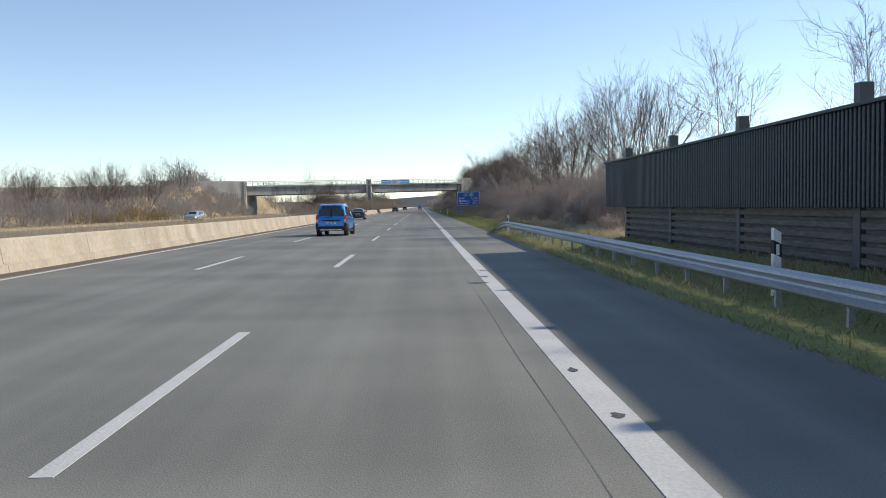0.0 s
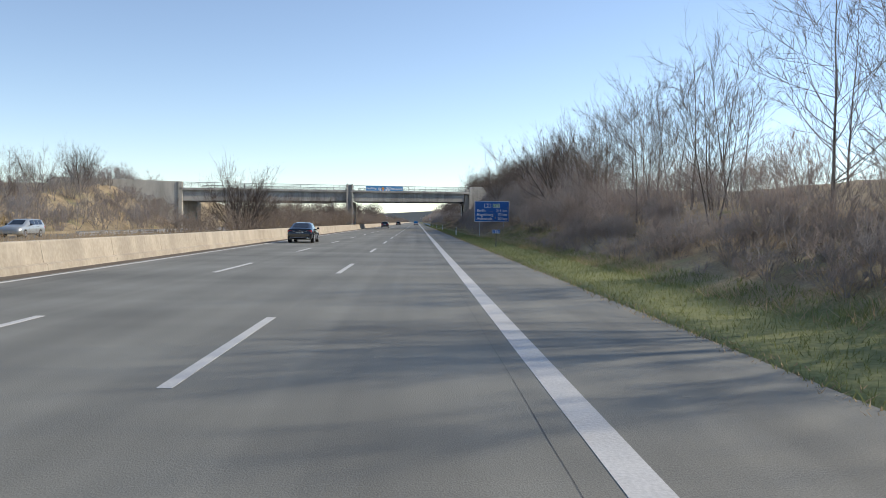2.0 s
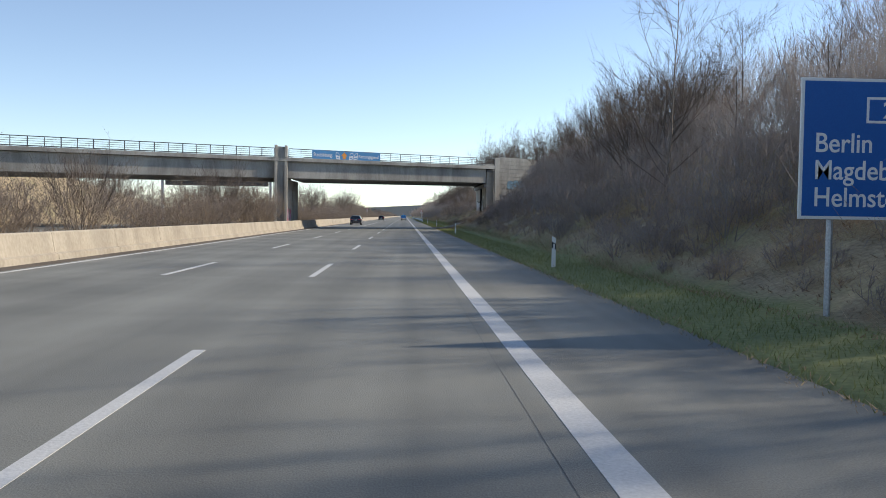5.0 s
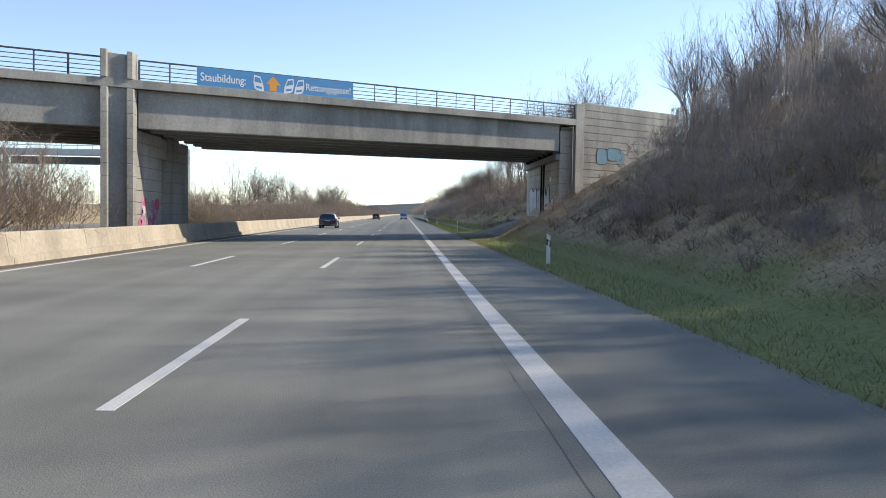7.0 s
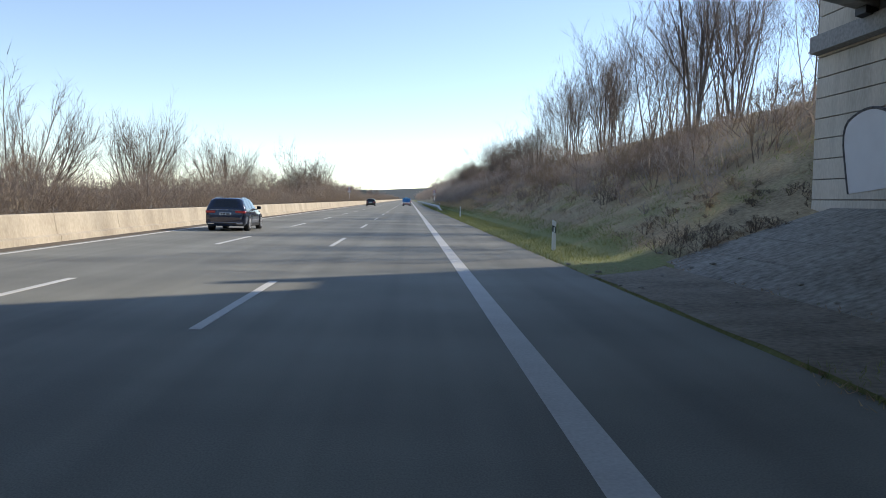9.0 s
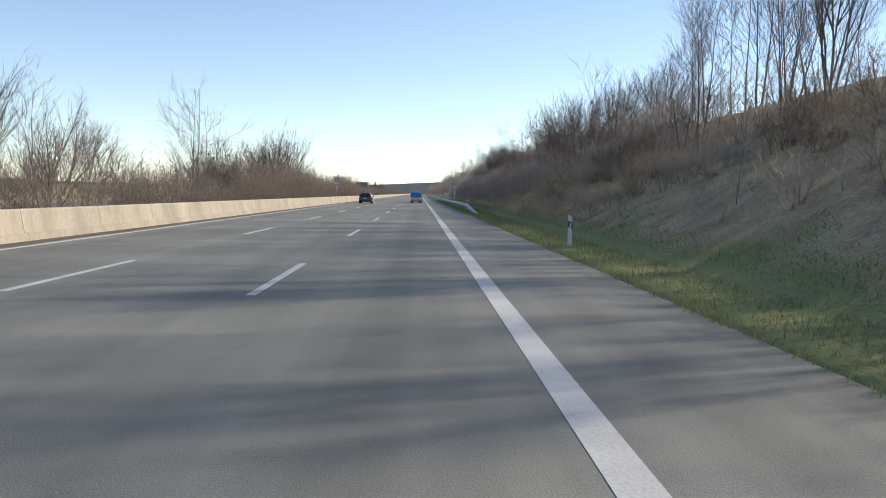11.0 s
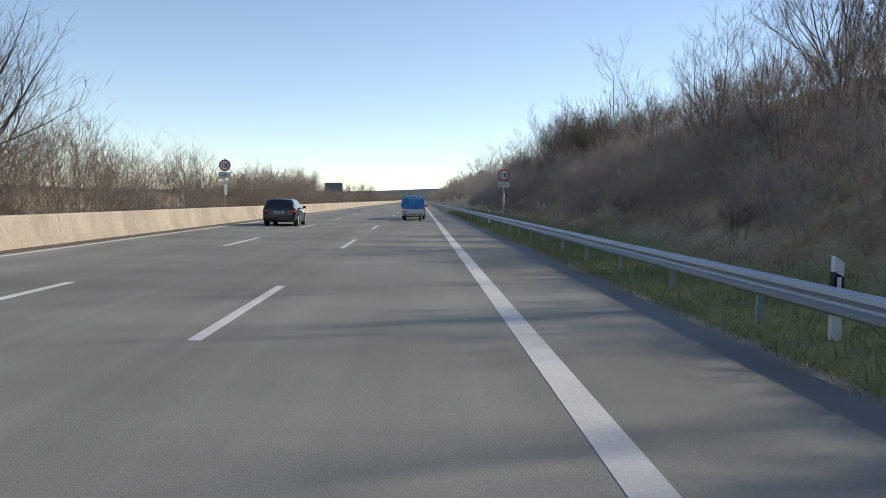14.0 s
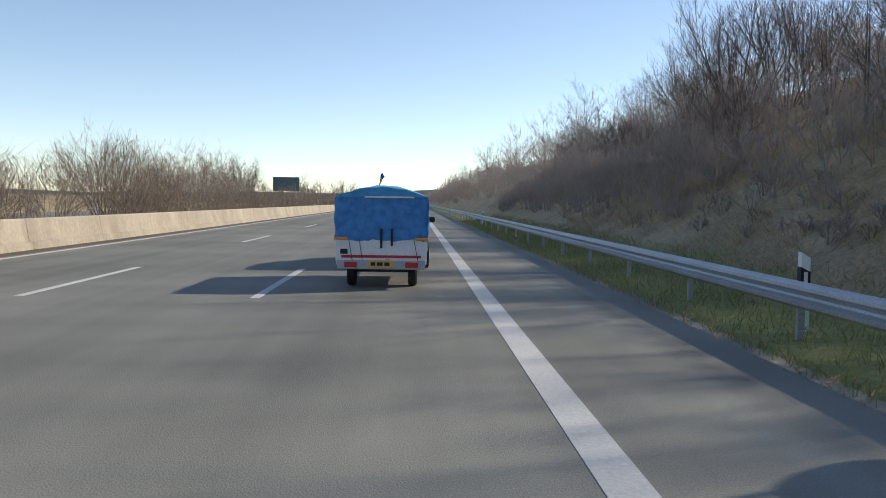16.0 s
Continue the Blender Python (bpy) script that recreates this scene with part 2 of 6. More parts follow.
CHROME = plain("chrome_trim", (0.70, 0.70, 0.71), 0.15, 1.0)
WINDOW = glass("car_glass", (0.018, 0.022, 0.026))
LAMP = plain("red_lamp", (0.55, 0.014, 0.016), 0.18, 0, 0.6)
LAMP_CLEAR = plain("clear_lamp", (0.62, 0.60, 0.57), 0.15, 0, 0.6)
PAINT_BLUE = plain("car_paint_blue", (0.012, 0.205, 0.60), 0.32, 0.1, 0.8)
PAINT_BLACK = plain("car_paint_black", (0.008, 0.010, 0.014), 0.25, 0.2, 1.0)
PAINT_NAVY = plain("car_paint_navy", (0.010, 0.018, 0.045), 0.22, 0.2, 1.0)
PAINT_SILVER = plain("car_paint_silver", (0.40, 0.42, 0.42), 0.3, 0.3, 0.8)
PAINT_GREY = plain("van_paint_blue_grey", (0.10, 0.16, 0.24), 0.3, 0.2, 0.8)
TARP = material("blue_tarpaulin", (0.020, 0.140, 0.40), (0.060, 0.290, 0.64), 0.42, 1.8, 0, 0.6, 7.0)
TARP_TOP = material("pale_blue_tarpaulin", (0.03, 0.25, 0.50), (0.07, 0.36, 0.62), 0.5, 1.8, 0, 0.5, 7.0)
ALUMINIUM = material("aluminium_boards", (0.68, 0.69, 0.71), (0.80, 0.81, 0.83), 0.42, 0.6, 0.35, 0.1, 20.0)
PLATE_YELLOW = plain("yellow_plate", (0.78, 0.42, 0.03), 0.4)
FLAG_BLUE = plain("flag_blue", (0.02, 0.13, 0.50), 0.8)
FLAG_YELLOW = plain("flag_yellow", (0.75, 0.55, 0.03), 0.8)

# ---------------------------------------------------------------- building helpers
def part(name, bm, mat, parent=None, label=""):
    """Links a bmesh as one mesh object, under a thing or a part."""
    me = bpy.data.meshes.new(name)
    bmesh.ops.recalc_face_normals(bm, faces=bm.faces)
    bm.to_mesh(me)
    bm.free()
    me.materials.append(mat)
    ob = new(name, me)
    ob.parent = parent
    return tagged(ob, label)


def again(ob, x, y, z, rx=0, ry=0, rz=0, parent=None):
    """One more object on the mesh of ob."""
    made = new(ob.name.split(".")[0], ob.data)
    made.parent = parent or ob.parent
    made.matrix_basis = pose(x, y, z, rx, ry, rz)
    return made


def thing(name, label, category, group="", kind="", place=None):
    ob = tagged(new(name), label, category, group, kind)
    if place is not None:
        ob.matrix_basis = place
    return ob


def box(bm, x0, x1, y0, y1, z0, z1, bevel=0.0):
    made = bmesh.ops.create_cube(bm, size=1)["verts"]
    for v in made:
        v.co = Vector(((x0 + x1) / 2 + v.co.x * (x1 - x0), (y0 + y1) / 2 + v.co.y * (y1 - y0), (z0 + z1) / 2 + v.co.z * (z1 - z0)))
    if bevel:
        edges = list({e for v in made for e in v.link_edges})
        bmesh.ops.bevel(bm, geom=edges, offset=bevel, segments=2, affect="EDGES", profile=0.5)
    return bm


def boxes(*dims, bevel=0.0):
    bm = bmesh.new()
    for d in dims:
        box(bm, *d, bevel=bevel)
    return bm


def tube(bm, a, b, r0, r1=None, sides=10):
    a, b = Vector(a), Vector(b)
    r1 = r0 if r1 is None else r1
    turn = (b - a).to_track_quat("Z", "Y").to_matrix().to_4x4()
    bmesh.ops.create_cone(bm, cap_ends=True, segments=sides, radius1=r0, radius2=r1, depth=(b - a).length,
                          matrix=Matrix.Translation((a + b) / 2) @ turn)
    return bm


def extrude_profile(points, y0, y1):
    """A closed outline in x, z drawn out along y."""
    bm = bmesh.new()
    a = [bm.verts.new((x, y0, z)) for x, z in points]
    b = [bm.verts.new((x, y1, z)) for x, z in points]
    for i in range(len(points)):
        j = (i + 1) % len(points)
        bm.faces.new((a[i], a[j], b[j], b[i]))
    bm.faces.new(a)
    bm.faces.new(list(reversed(b)))
    return bm


def slab(points, thick, axis=(0, -1, 0)):
    """A flat outline given in world points, made thick along axis."""
    bm = bmesh.new()
    off = Vector(axis) * thick
    a = [bm.verts.new(p) for p in points]
    b = [bm.verts.new(Vector(p) + off) for p in points]
    for i in range(len(points)):
        j = (i + 1) % len(points)
        bm.faces.new((a[i], a[j], b[j], b[i]))
    bm.faces.new(a)
    bm.faces.new(list(reversed(b)))
    return bm


def disc(x, z, r, y0, y1, sides=40):
    return tube(bmesh.new(), (x, y0, z), (x, y1, z), r, r, sides)


def lettering(name, text, size, x, y, z, mat, parent, align="LEFT", squeeze=1.0, bold=0.008):
    """Flat raised letters that face towards -y, from the built-in font."""
    curve = bpy.data.curves.new(name, "FONT")
    curve.body, curve.size, curve.align_x, curve.extrude = text, size, align, 0.004
    curve.offset = bold * size
    holder = bpy.data.objects.new(name, curve)
    me = bpy.data.meshes.new_from_object(holder)
    bpy.data.objects.remove(holder)
    me.materials.clear()
    me.materials.append(mat)
    ob = new(name, me)
    ob.parent = parent
    ob.matrix_basis = pose(x, y, z, 90, 0, 0) @ Matrix.Diagonal((squeeze, 1, 1, 1))
    return ob


def mesh_from(name, verts, faces, mat, smooth=False):
    """A mesh from arrays of points and triangles or quads."""
    me = bpy.data.meshes.new(name)
    n, k = faces.shape
    me.vertices.add(len(verts))
    me.vertices.foreach_set("co", np.ascontiguousarray(verts, np.float32).ravel())
    me.loops.add(n * k)
    me.loops.foreach_set("vertex_index", np.ascontiguousarray(faces, np.int32).ravel())
    me.polygons.add(n)
    me.polygons.foreach_set("loop_start", np.arange(0, n * k, k, dtype=np.int32))
    me.polygons.foreach_set("loop_total", np.full(n, k, np.int32))
    me.polygons.foreach_set("use_smooth", np.full(n, smooth, bool))
    me.update(calc_edges=True)
    me.validate()
    me.materials.append(mat)
    return me


def spikes(a, b, r):
    """Three-sided tapered twigs from a to b with foot radius r, as arrays."""
    n = len(a)
    d = b - a
    d = d / np.maximum(np.linalg.norm(d, axis=1, keepdims=True), 1e-6)
    ref = np.where(np.abs(d[:, 2:3]) > 0.8, np.array([[1.0, 0, 0]]), np.array([[0, 0, 1.0]]))
    u = np.cross(d, ref)
    u /= np.maximum(np.linalg.norm(u, axis=1, keepdims=True), 1e-6)
    w = np.cross(d, u)
    r = np.asarray(r).reshape(-1, 1) * np.ones((n, 1))
    ring = [a + r * (math.cos(k * 2.0944) * u + math.sin(k * 2.0944) * w) for k in range(3)]
    verts = np.stack([*ring, b], 1).reshape(-1, 3)
    base = np.arange(n)[:, None, None] * 4
    faces = (base + np.array([[0, 1, 3], [1, 2, 3], [2, 0, 3]])[None]).reshape(-1, 3)
    return verts, faces


def blades(a, b, r):
    """Flat grass blades, one triangle each, turned every way."""
    n = len(a)
    turn = np.arange(n) * 2.399
    w = np.stack([np.cos(turn), np.sin(turn), np.zeros(n)], 1) * np.asarray(r).reshape(-1, 1)
    verts = np.stack([a - w, a + w, b], 1).reshape(-1, 3)
    return verts, np.arange(n * 3).reshape(-1, 3)


def tubes(a, b, ra, rb):
    """Three-sided open limbs from a to b, as arrays of triangles."""
    n = len(a)
    d = b - a
    d = d / np.maximum(np.linalg.norm(d, axis=1, keepdims=True), 1e-6)
    ref = np.where(np.abs(d[:, 2:3]) > 0.8, np.array([[1.0, 0, 0]]), np.array([[0, 0, 1.0]]))
    u = np.cross(d, ref)
    u /= np.maximum(np.linalg.norm(u, axis=1, keepdims=True), 1e-6)
    w = np.cross(d, u)
    rings = []
    for c, r in ((a, ra), (b, rb)):
        r = np.asarray(r).reshape(-1, 1)
        rings += [c + r * (math.cos(k * 2.0944) * u + math.sin(k * 2.0944) * w) for k in range(3)]
    verts = np.stack(rings, 1).reshape(-1, 3)
    quad = [[0, 1, 4], [0, 4, 3], [1, 2, 5], [1, 5, 4], [2, 0, 3], [2, 3, 5]]
    faces = (np.arange(n)[:, None, None] * 6 + np.array(quad)[None]).reshape(-1, 3)
    return verts, faces


def joined(*pairs):
    verts, faces, at = [], [], 0
    for v, f in pairs:
        verts.append(v)
        faces.append(f + at)
        at += len(v)
    return np.concatenate(verts), np.concatenate(faces)


# ---------------------------------------------------------------- lie of the land
def land(x, y):
    """Height of the ground. The motorway lies in a shallow cutting; the bridge stands on approach banks."""
    x, y = np.asarray(x, float), np.asarray(y, float)
    foot = np.interp(y, [0, 30, 45, 70, 120, 150, 200, 228, 232, 245, 250, 300, 330, 600], [8.6, 8.6, 8.2, 9.0, 9.6, 8.6, 8.2, 8.2, 8.3, 8.3, 8.4, 8.3, 8.4, 8.4])
    slope = np.interp(y, [0, 28, 45, 70, 120, 160, 226, 232, 245, 249, 330, 600], [0.10, 0.12, 0.35, 0.30, 0.34, 0.55, 0.60, 0.34, 0.34, 0.55, 0.55, 0.56])
    crest = np.interp(y, [0, 28, 50, 120, 160, 215, 246, 252, 320, 345, 420, 500, 620, 1200], [0.9, 1.0, 3.2, 3.6, 5.5, 8.2, 8.2, 6.0, 6.2, 6.8, 7.2, 8.2, 8.4, 3.0])
    rise = np.maximum(x - foot, 0) * slope
    soft = crest * (1 - np.exp(-rise / np.maximum(crest, 0.1) * 1.35)) / (1 - math.exp(-1.35 * 1.6))
    right = 0.02 + (0.10 + np.interp(y, [0, 26, 50], [0.34, 0.30, 0.0])) * np.clip((x - 6.6) / 2.0, 0, 1) + np.minimum(np.minimum(rise, soft * 1.25), crest)
    bank = np.interp(y, [60, 130, 185, 245, 300, 360], [0.9, 2.2, 7.0, 7.2, 2.5, 1.6])
    left = 0.06 + 0.12 * np.clip((-9.3 - x) / 2.0, 0, 1) + bank * np.clip((-38.5 - x) / 9.0, 0, 1)
    far = np.clip((np.hypot(x, y) - 2300) / 2300, 0, 1)
    hills = 52 * far ** 1.2 * (0.75 + 0.35 * np.sin(x / 610 + 1.0) + 0.2 * np.sin(x / 233))
    z = np.where(x > 0, right, left)
    bumps = 0.07 * np.sin(x * 1.9 + y * 0.53) * np.sin(y * 0.81 - x * 0.37) + 0.05 * np.sin(x * 4.1 + 2) * np.sin(y * 2.7)
    bumps = bumps * (y < 900)
    z = z * np.clip((1500 - y) / 300, 0, 1)
    z = z + bumps * np.clip((x - 8.2) / 3, 0, 1) + 0.5 * bumps * np.clip((-10.5 - x) / 3, 0, 1)
    v = y - 220.75 - 0.695 * x
    z = z - 0.2 * ((x > 8.6) & (x < 12.5) & (v > 0.2) & (v < 15.6) & (y > 228.5) & (y < 244.5))
    under = ((x > -8.75) & (x < 6.42) | (x > -33.2) & (x < -19.3)) & (y < 2250)
    return np.where(under, -0.22, z) + hills


gx = np.array([-4200, -2500, -1500, -800, -400, -200, -120, -80, -62, -54, -50, -47, -44, -42, -40, -38.5, -37, -35, -33.4, -33.1, -26, -19.4, -19.1, -17.5, -16, -14.5, -13, -11.8, -10.7, -9.6, -8.8, -8.6, 0, 6.4, 6.56,
               7.1, 7.6, 8.1, 8.7, 9.3, 10, 10.7, 11.4, 12.1, 12.8, 13.5, 14.3, 15.2, 16.1, 17.1, 18.2, 19.5, 21, 23, 26, 31, 40, 60, 100, 200, 400, 800, 1500, 2500, 4200], float)
gy = np.concatenate([[-400, -200, -120], np.arange(-80, 520, 1.6), np.arange(520, 900, 12), [950, 1050, 1200, 1400, 1700, 2000, 2400, 2800, 3200, 3700, 4200, 4700]])
mx, my = np.meshgrid(gx, gy)
verts = np.stack([mx, my, land(mx, my)], -1).reshape(-1, 3)
nx, ny = len(gx), len(gy)
corner = (np.arange(ny - 1)[:, None] * nx + np.arange(nx - 1)[None]).ravel()
quads = np.stack([corner, corner + 1, corner + nx + 1, corner + nx], 1)
tagged(new("ground", mesh_from("ground", verts, quads, GROUND, True)), "brown winter banks with green grass verges beside the motorway", "ground", kind="structure")

# ---------------------------------------------------------------- carriageways
road = part("road", boxes((-8.72, 6.5, -300, 2260, -0.5, 0.0)), ASPHALT)
tagged(road, "worn grey asphalt motorway with three lanes and a hard shoulder", "road", kind="structure")
part("edge_line", boxes((3.645, 3.945, -300, 2240, -0.01, 0.005)), MARKING, road, "broad solid white edge line")
part("edge_line", boxes((-7.89, -7.74, -300, 2240, -0.01, 0.005)), MARKING, road, "narrow solid white edge line")
dash = part("lane_dash", boxes((-0.075, 0.075, 0, 6, -0.01, 0.005)), MARKING, road)
dash.matrix_basis = pose(0, -54, 0)
for k in range(-3, 60):
    for x in (0.0, -3.755):
        if k > -3 or x:
            again(dash, x, 18 * k, 0)
# bitumen seams that wander along the slow lane
rng = np.random.default_rng(4)
for x0, y0, y1, width in ((3.36, -60, 212, 0.0026), (2.86, 329, 332, 0.0045)):
    ys = np.arange(y0, y1, 0.8)
    xs = x0 + np.cumsum(rng.normal(0, 0.012, len(ys))) * 0.35
    w = width * rng.uniform(0.5, 1.3, len(ys))
    v = np.concatenate([np.stack([xs - w, ys, np.full(len(ys), 0.003)], 1), np.stack([xs + w, ys, np.full(len(ys), 0.003)], 1)])
    i = np.arange(len(ys) - 1)
    seam = new("road_seam", mesh_from("road_seam", v, np.stack([i, i + len(ys), i + len(ys) + 1, i + 1], 1), BITUMEN))
    seam.parent = road
# small uneven dark spots on and beside the broad edge line
for x, y, wx, wy in ((3.5, 12.5, 0.25, 0.10), (3.75, 14.0, 0.10, 0.16), (3.80, 1.2, 0.06, 0.10), (3.78, 3.0, 0.05, 0.12)):
    bm = bmesh.new()
    bmesh.ops.create_circle(bm, cap_ends=True, segments=9, radius=1)
    for v in bm.verts:
        v.co = Vector((x + v.co.x * wx * random.uniform(0.6, 1.2), y + v.co.y * wy * random.uniform(0.6, 1.2), 0.008))
    part("dark_spot", bm, BITUMEN, road)
gutter = part("gutter", boxes((-8.72, -8.10, -300, 1500, -0.01, 0.004)), DIRT, road, "brown strip of dirt at the foot of the barrier")
far_road = part("road", boxes((-33.0, -19.5, -300, 2260, -0.5, 0.0)), ASPHALT)
tagged(far_road, "grey asphalt carriageway for oncoming traffic", "road", kind="structure")
part("edge_line", boxes((-20.2, -19.98, -300, 1500, -0.01, 0.005)), MARKING, far_road)

# median barrier in cast lengths
median = thing("median_barrier", "sandy concrete safety barrier along the median", "barrier", kind="structure")
profile = [(-8.72, 0), (-8.75, 0.20), (-8.87, 0.25), (-8.98, 0.87), (-9.01, 0.92), (-9.21, 0.92), (-9.24, 0.87), (-9.35, 0.25), (-9.47, 0.20), (-9.50, 0)]
length = part("barrier_length", extrude_profile(profile, 0.011, 5.989), BARRIER, median)
length.matrix_basis = pose(0, -60, 0)
for k in range(-9, 120):
    again(length, 0, 6 * k, 0)
part("barrier_length", extrude_profile(profile, 720, 2200), BARRIER, median)

# ---------------------------------------------------------------- the road bridge
SKEW, BRIDGE_Y = 0.695, 220.75


def sheared(bm, tilt=0.0):
    """From bridge axes (x across the motorway, v along it) to the world; tilt: the deck's fall."""
    for v in bm.verts:
        v.co.z += tilt * v.co.x
        v.co.y += BRIDGE_Y + SKEW * v.co.x
    return bm


bridge = thing("road_bridge", "skewed grey concrete road bridge with slim edge girders over the motorway", "bridge")
TILT = 0.02
part("deck", sheared(boxes((-38.3, 13.66, -0.32, 13.55, 7.42, 7.72)), TILT), CONCRETE, bridge, "overhanging concrete deck edge")
part("coping", sheared(boxes((-38.3, 13.66, -0.50, -0.325, 7.38, 7.78), bevel=0.02), TILT), CONCRETE, bridge)
part("coping", sheared(boxes((-38.3, 13.66, 13.555, 13.75, 7.38, 7.78), bevel=0.02), TILT), CONCRETE, bridge)
# inner girders repeat the outer ones, their colour darkened for the shade below deck
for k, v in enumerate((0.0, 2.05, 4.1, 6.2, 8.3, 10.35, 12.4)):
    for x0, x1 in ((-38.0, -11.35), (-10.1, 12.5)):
        part("girder", sheared(boxes((x0, x1, v, v + 0.55, 5.62, 7.419), bevel=0.03), 0.022), CONCRETE if k in (0, 6) else SHADED_CONCRETE, bridge)
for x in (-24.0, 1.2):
    part("crossbeam", sheared(boxes((x, x + 0.4, 0.56, 12.39, 6.2, 7.415)), 0.022), SHADED_CONCRETE, bridge)
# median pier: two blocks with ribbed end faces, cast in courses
# the recess is coloured dark for the shade in the gap between the blocks
part("pier_recess", sheared(boxes((-11.0, -10.75, 4.5, 5.7, -0.3, 5.3))), SHADED_CONCRETE, bridge)
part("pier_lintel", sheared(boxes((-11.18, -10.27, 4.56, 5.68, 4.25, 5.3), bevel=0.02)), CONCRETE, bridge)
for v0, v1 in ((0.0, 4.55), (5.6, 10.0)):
    part("pier_core", sheared(boxes((-11.17, -10.29, v0 + 0.13, v1 - 0.03, -0.3, 5.3))), SHADED_CONCRETE, bridge)
    for k in range(10):
        z = -0.3 + 0.568 * k
        part("course", sheared(boxes((-11.2, -10.25, v0 + 0.1, v1, z, z + 0.545), bevel=0.01)), CONCRETE, bridge)
for x in (-11.32, -10.36):
    part("rib_core", sheared(boxes((x + 0.02, x + 0.22, -0.60, -0.05, -0.3, 7.15))), SHADED_CONCRETE, bridge)
    for k in range(13):
        z = -0.3 + 0.574 * k
        part("rib_block", sheared(boxes((x, x + 0.24, -0.62, -0.03, z, z + 0.555), bevel=0.012)), CONCRETE, bridge)
    part("parapet_post", sheared(boxes((x + 0.01, x + 0.23, -0.66, 0.1, 7.57, 8.82), bevel=0.03)), CONCRETE, bridge)
part("pier_face", sheared(boxes((-11.075, -10.365, -0.34, -0.03, -0.3, 7.15))), CONCRETE, bridge)
part("parapet_panel", sheared(boxes((-11.08, -10.355, -0.46, -0.1, 7.57, 8.68))), CONCRETE, bridge)
# right abutment in courses, its corner pilaster and the wing wall
course_h = 0.5
for k in range(14):
    z = 0.3 + k * course_h
    if z < 7.0:
        part("course", sheared(boxes((12.62, 13.5, 0.25, 15.3, z, z + course_h - 0.025), bevel=0.006)), WARM, bridge)
for k in range(18):
    z = 0.3 + k * course_h
    part("course", sheared(boxes((14.36, 22.5, -0.1, 0.35, z, z + course_h - 0.035), bevel=0.008)), CONCRETE, bridge)
    part("course", sheared(boxes((13.6, 21.5, 15.0, 15.45, z, z + course_h - 0.035), bevel=0.008)), CONCRETE, bridge)
part("abutment_core", sheared(boxes((12.70, 13.6, 0.3, 15.25, -0.5, 7.55))), SHADED_CONCRETE, bridge)
part("wing_core", sheared(boxes((14.33, 22.4, -0.02, 0.3, -0.5, 9.25))), SHADED_CONCRETE, bridge)
part("wing_core", sheared(boxes((13.62, 21.4, 15.05, 15.42, -0.5, 9.25))), SHADED_CONCRETE, bridge)
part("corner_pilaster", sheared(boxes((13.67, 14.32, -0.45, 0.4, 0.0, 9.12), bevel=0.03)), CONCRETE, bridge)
part("bearing_shelf", sheared(boxes((12.30, 12.61, 0.2, 15.3, 5.35, 5.75))), SHADED_CONCRETE, bridge)
for v in (0.05, 2.1, 4.15, 6.25, 8.35, 10.4, 12.45):
    part("bearing", sheared(boxes((12.05, 12.5, v, v + 0.45, 5.72, 5.88))), BLACK, bridge)
for v in (6.35, 7.45):
    part("drain_pipe", sheared(tube(bmesh.new(), (12.55, v, 1.3), (12.55, v, 5.9), 0.07, 0.07, 8)), BLACK, bridge)
# left abutment and its wing wall
for k in range(16):
    z = 0.1 + k * course_h
    part("course", sheared(boxes((-55.0, -38.4, -0.3, 0.3, z, z + course_h - 0.035), bevel=0.008)), PALE, bridge)
part("wing_core", sheared(boxes((-54.9, -38.45, -0.22, 0.26, -0.3, 8.0))), PALE, bridge)
part("abutment_core", sheared(boxes((-39.2, -38.45, 0.3, 15.3, -0.5, 6.6))), PALE, bridge)
part("corner_pilaster", sheared(boxes((-38.42, -37.9, -0.5, 0.4, 0.0, 8.05), bevel=0.03)), PALE, bridge)


def bridge_railing(v, x0, x1):
    rail = tagged(new("railing"), "grey steel bridge railing")
    rail.parent = bridge
    for z, r in ((8.72, 0.040), (8.50, 0.018), (8.30, 0.018), (8.10, 0.018), (7.90, 0.018)):
        bm = tube(bmesh.new(), (x0, v, z), (x1, v, z), r, r, 6)
        part("rail", sheared(bm, TILT), STEEL, rail)
    count = int((x1 - x0) / 1.13)
    for k in range(count + 1):
        x = x0 + (x1 - x0) * k / count
        wide = 0.035 if k % 2 == 0 else 0.022
        part("baluster", sheared(boxes((x - wide, x + wide, v - 0.03, v + 0.03, 7.7, 8.72)), TILT), STEEL, rail)


for v in (-0.2, 13.4):
    bridge_railing(v, -37.8, -11.4)
    bridge_railing(v, -10.0, 13.6)

# paved slope under the bridge
bm = bmesh.new()
for j in range(12):
    for i in range(4):
        x0, x1 = 8.45 + i * 1.04, 8.45 + (i + 1) * 1.04 - 0.02
        v0 = 0.4 + j * 1.24
        y0 = BRIDGE_Y + SKEW * 12 + v0 - 0.6
        z0, z1 = 0.10 + (x0 - 8.45) * 0.345, 0.10 + (x1 - 8.45) * 0.345
        ring = [bm.verts.new(p) for p in ((x0, y0, z0 + 0.07), (x1, y0, z1 + 0.07), (x1, y0 + 1.22, z1 + 0.07), (x0, y0 + 1.22, z0 + 0.07))]
        low = [bm.verts.new(v_.co - Vector((0, 0, 0.3))) for v_ in ring]
        bm.faces.new(ring)
        for a in range(4):
            bm.faces.new((ring[a], low[a], low[(a + 1) % 4], ring[(a + 1) % 4]))
tagged(part("pavement", bm, PAVING), "rough grey concrete slope paving under the bridge", "pavement", kind="structure")

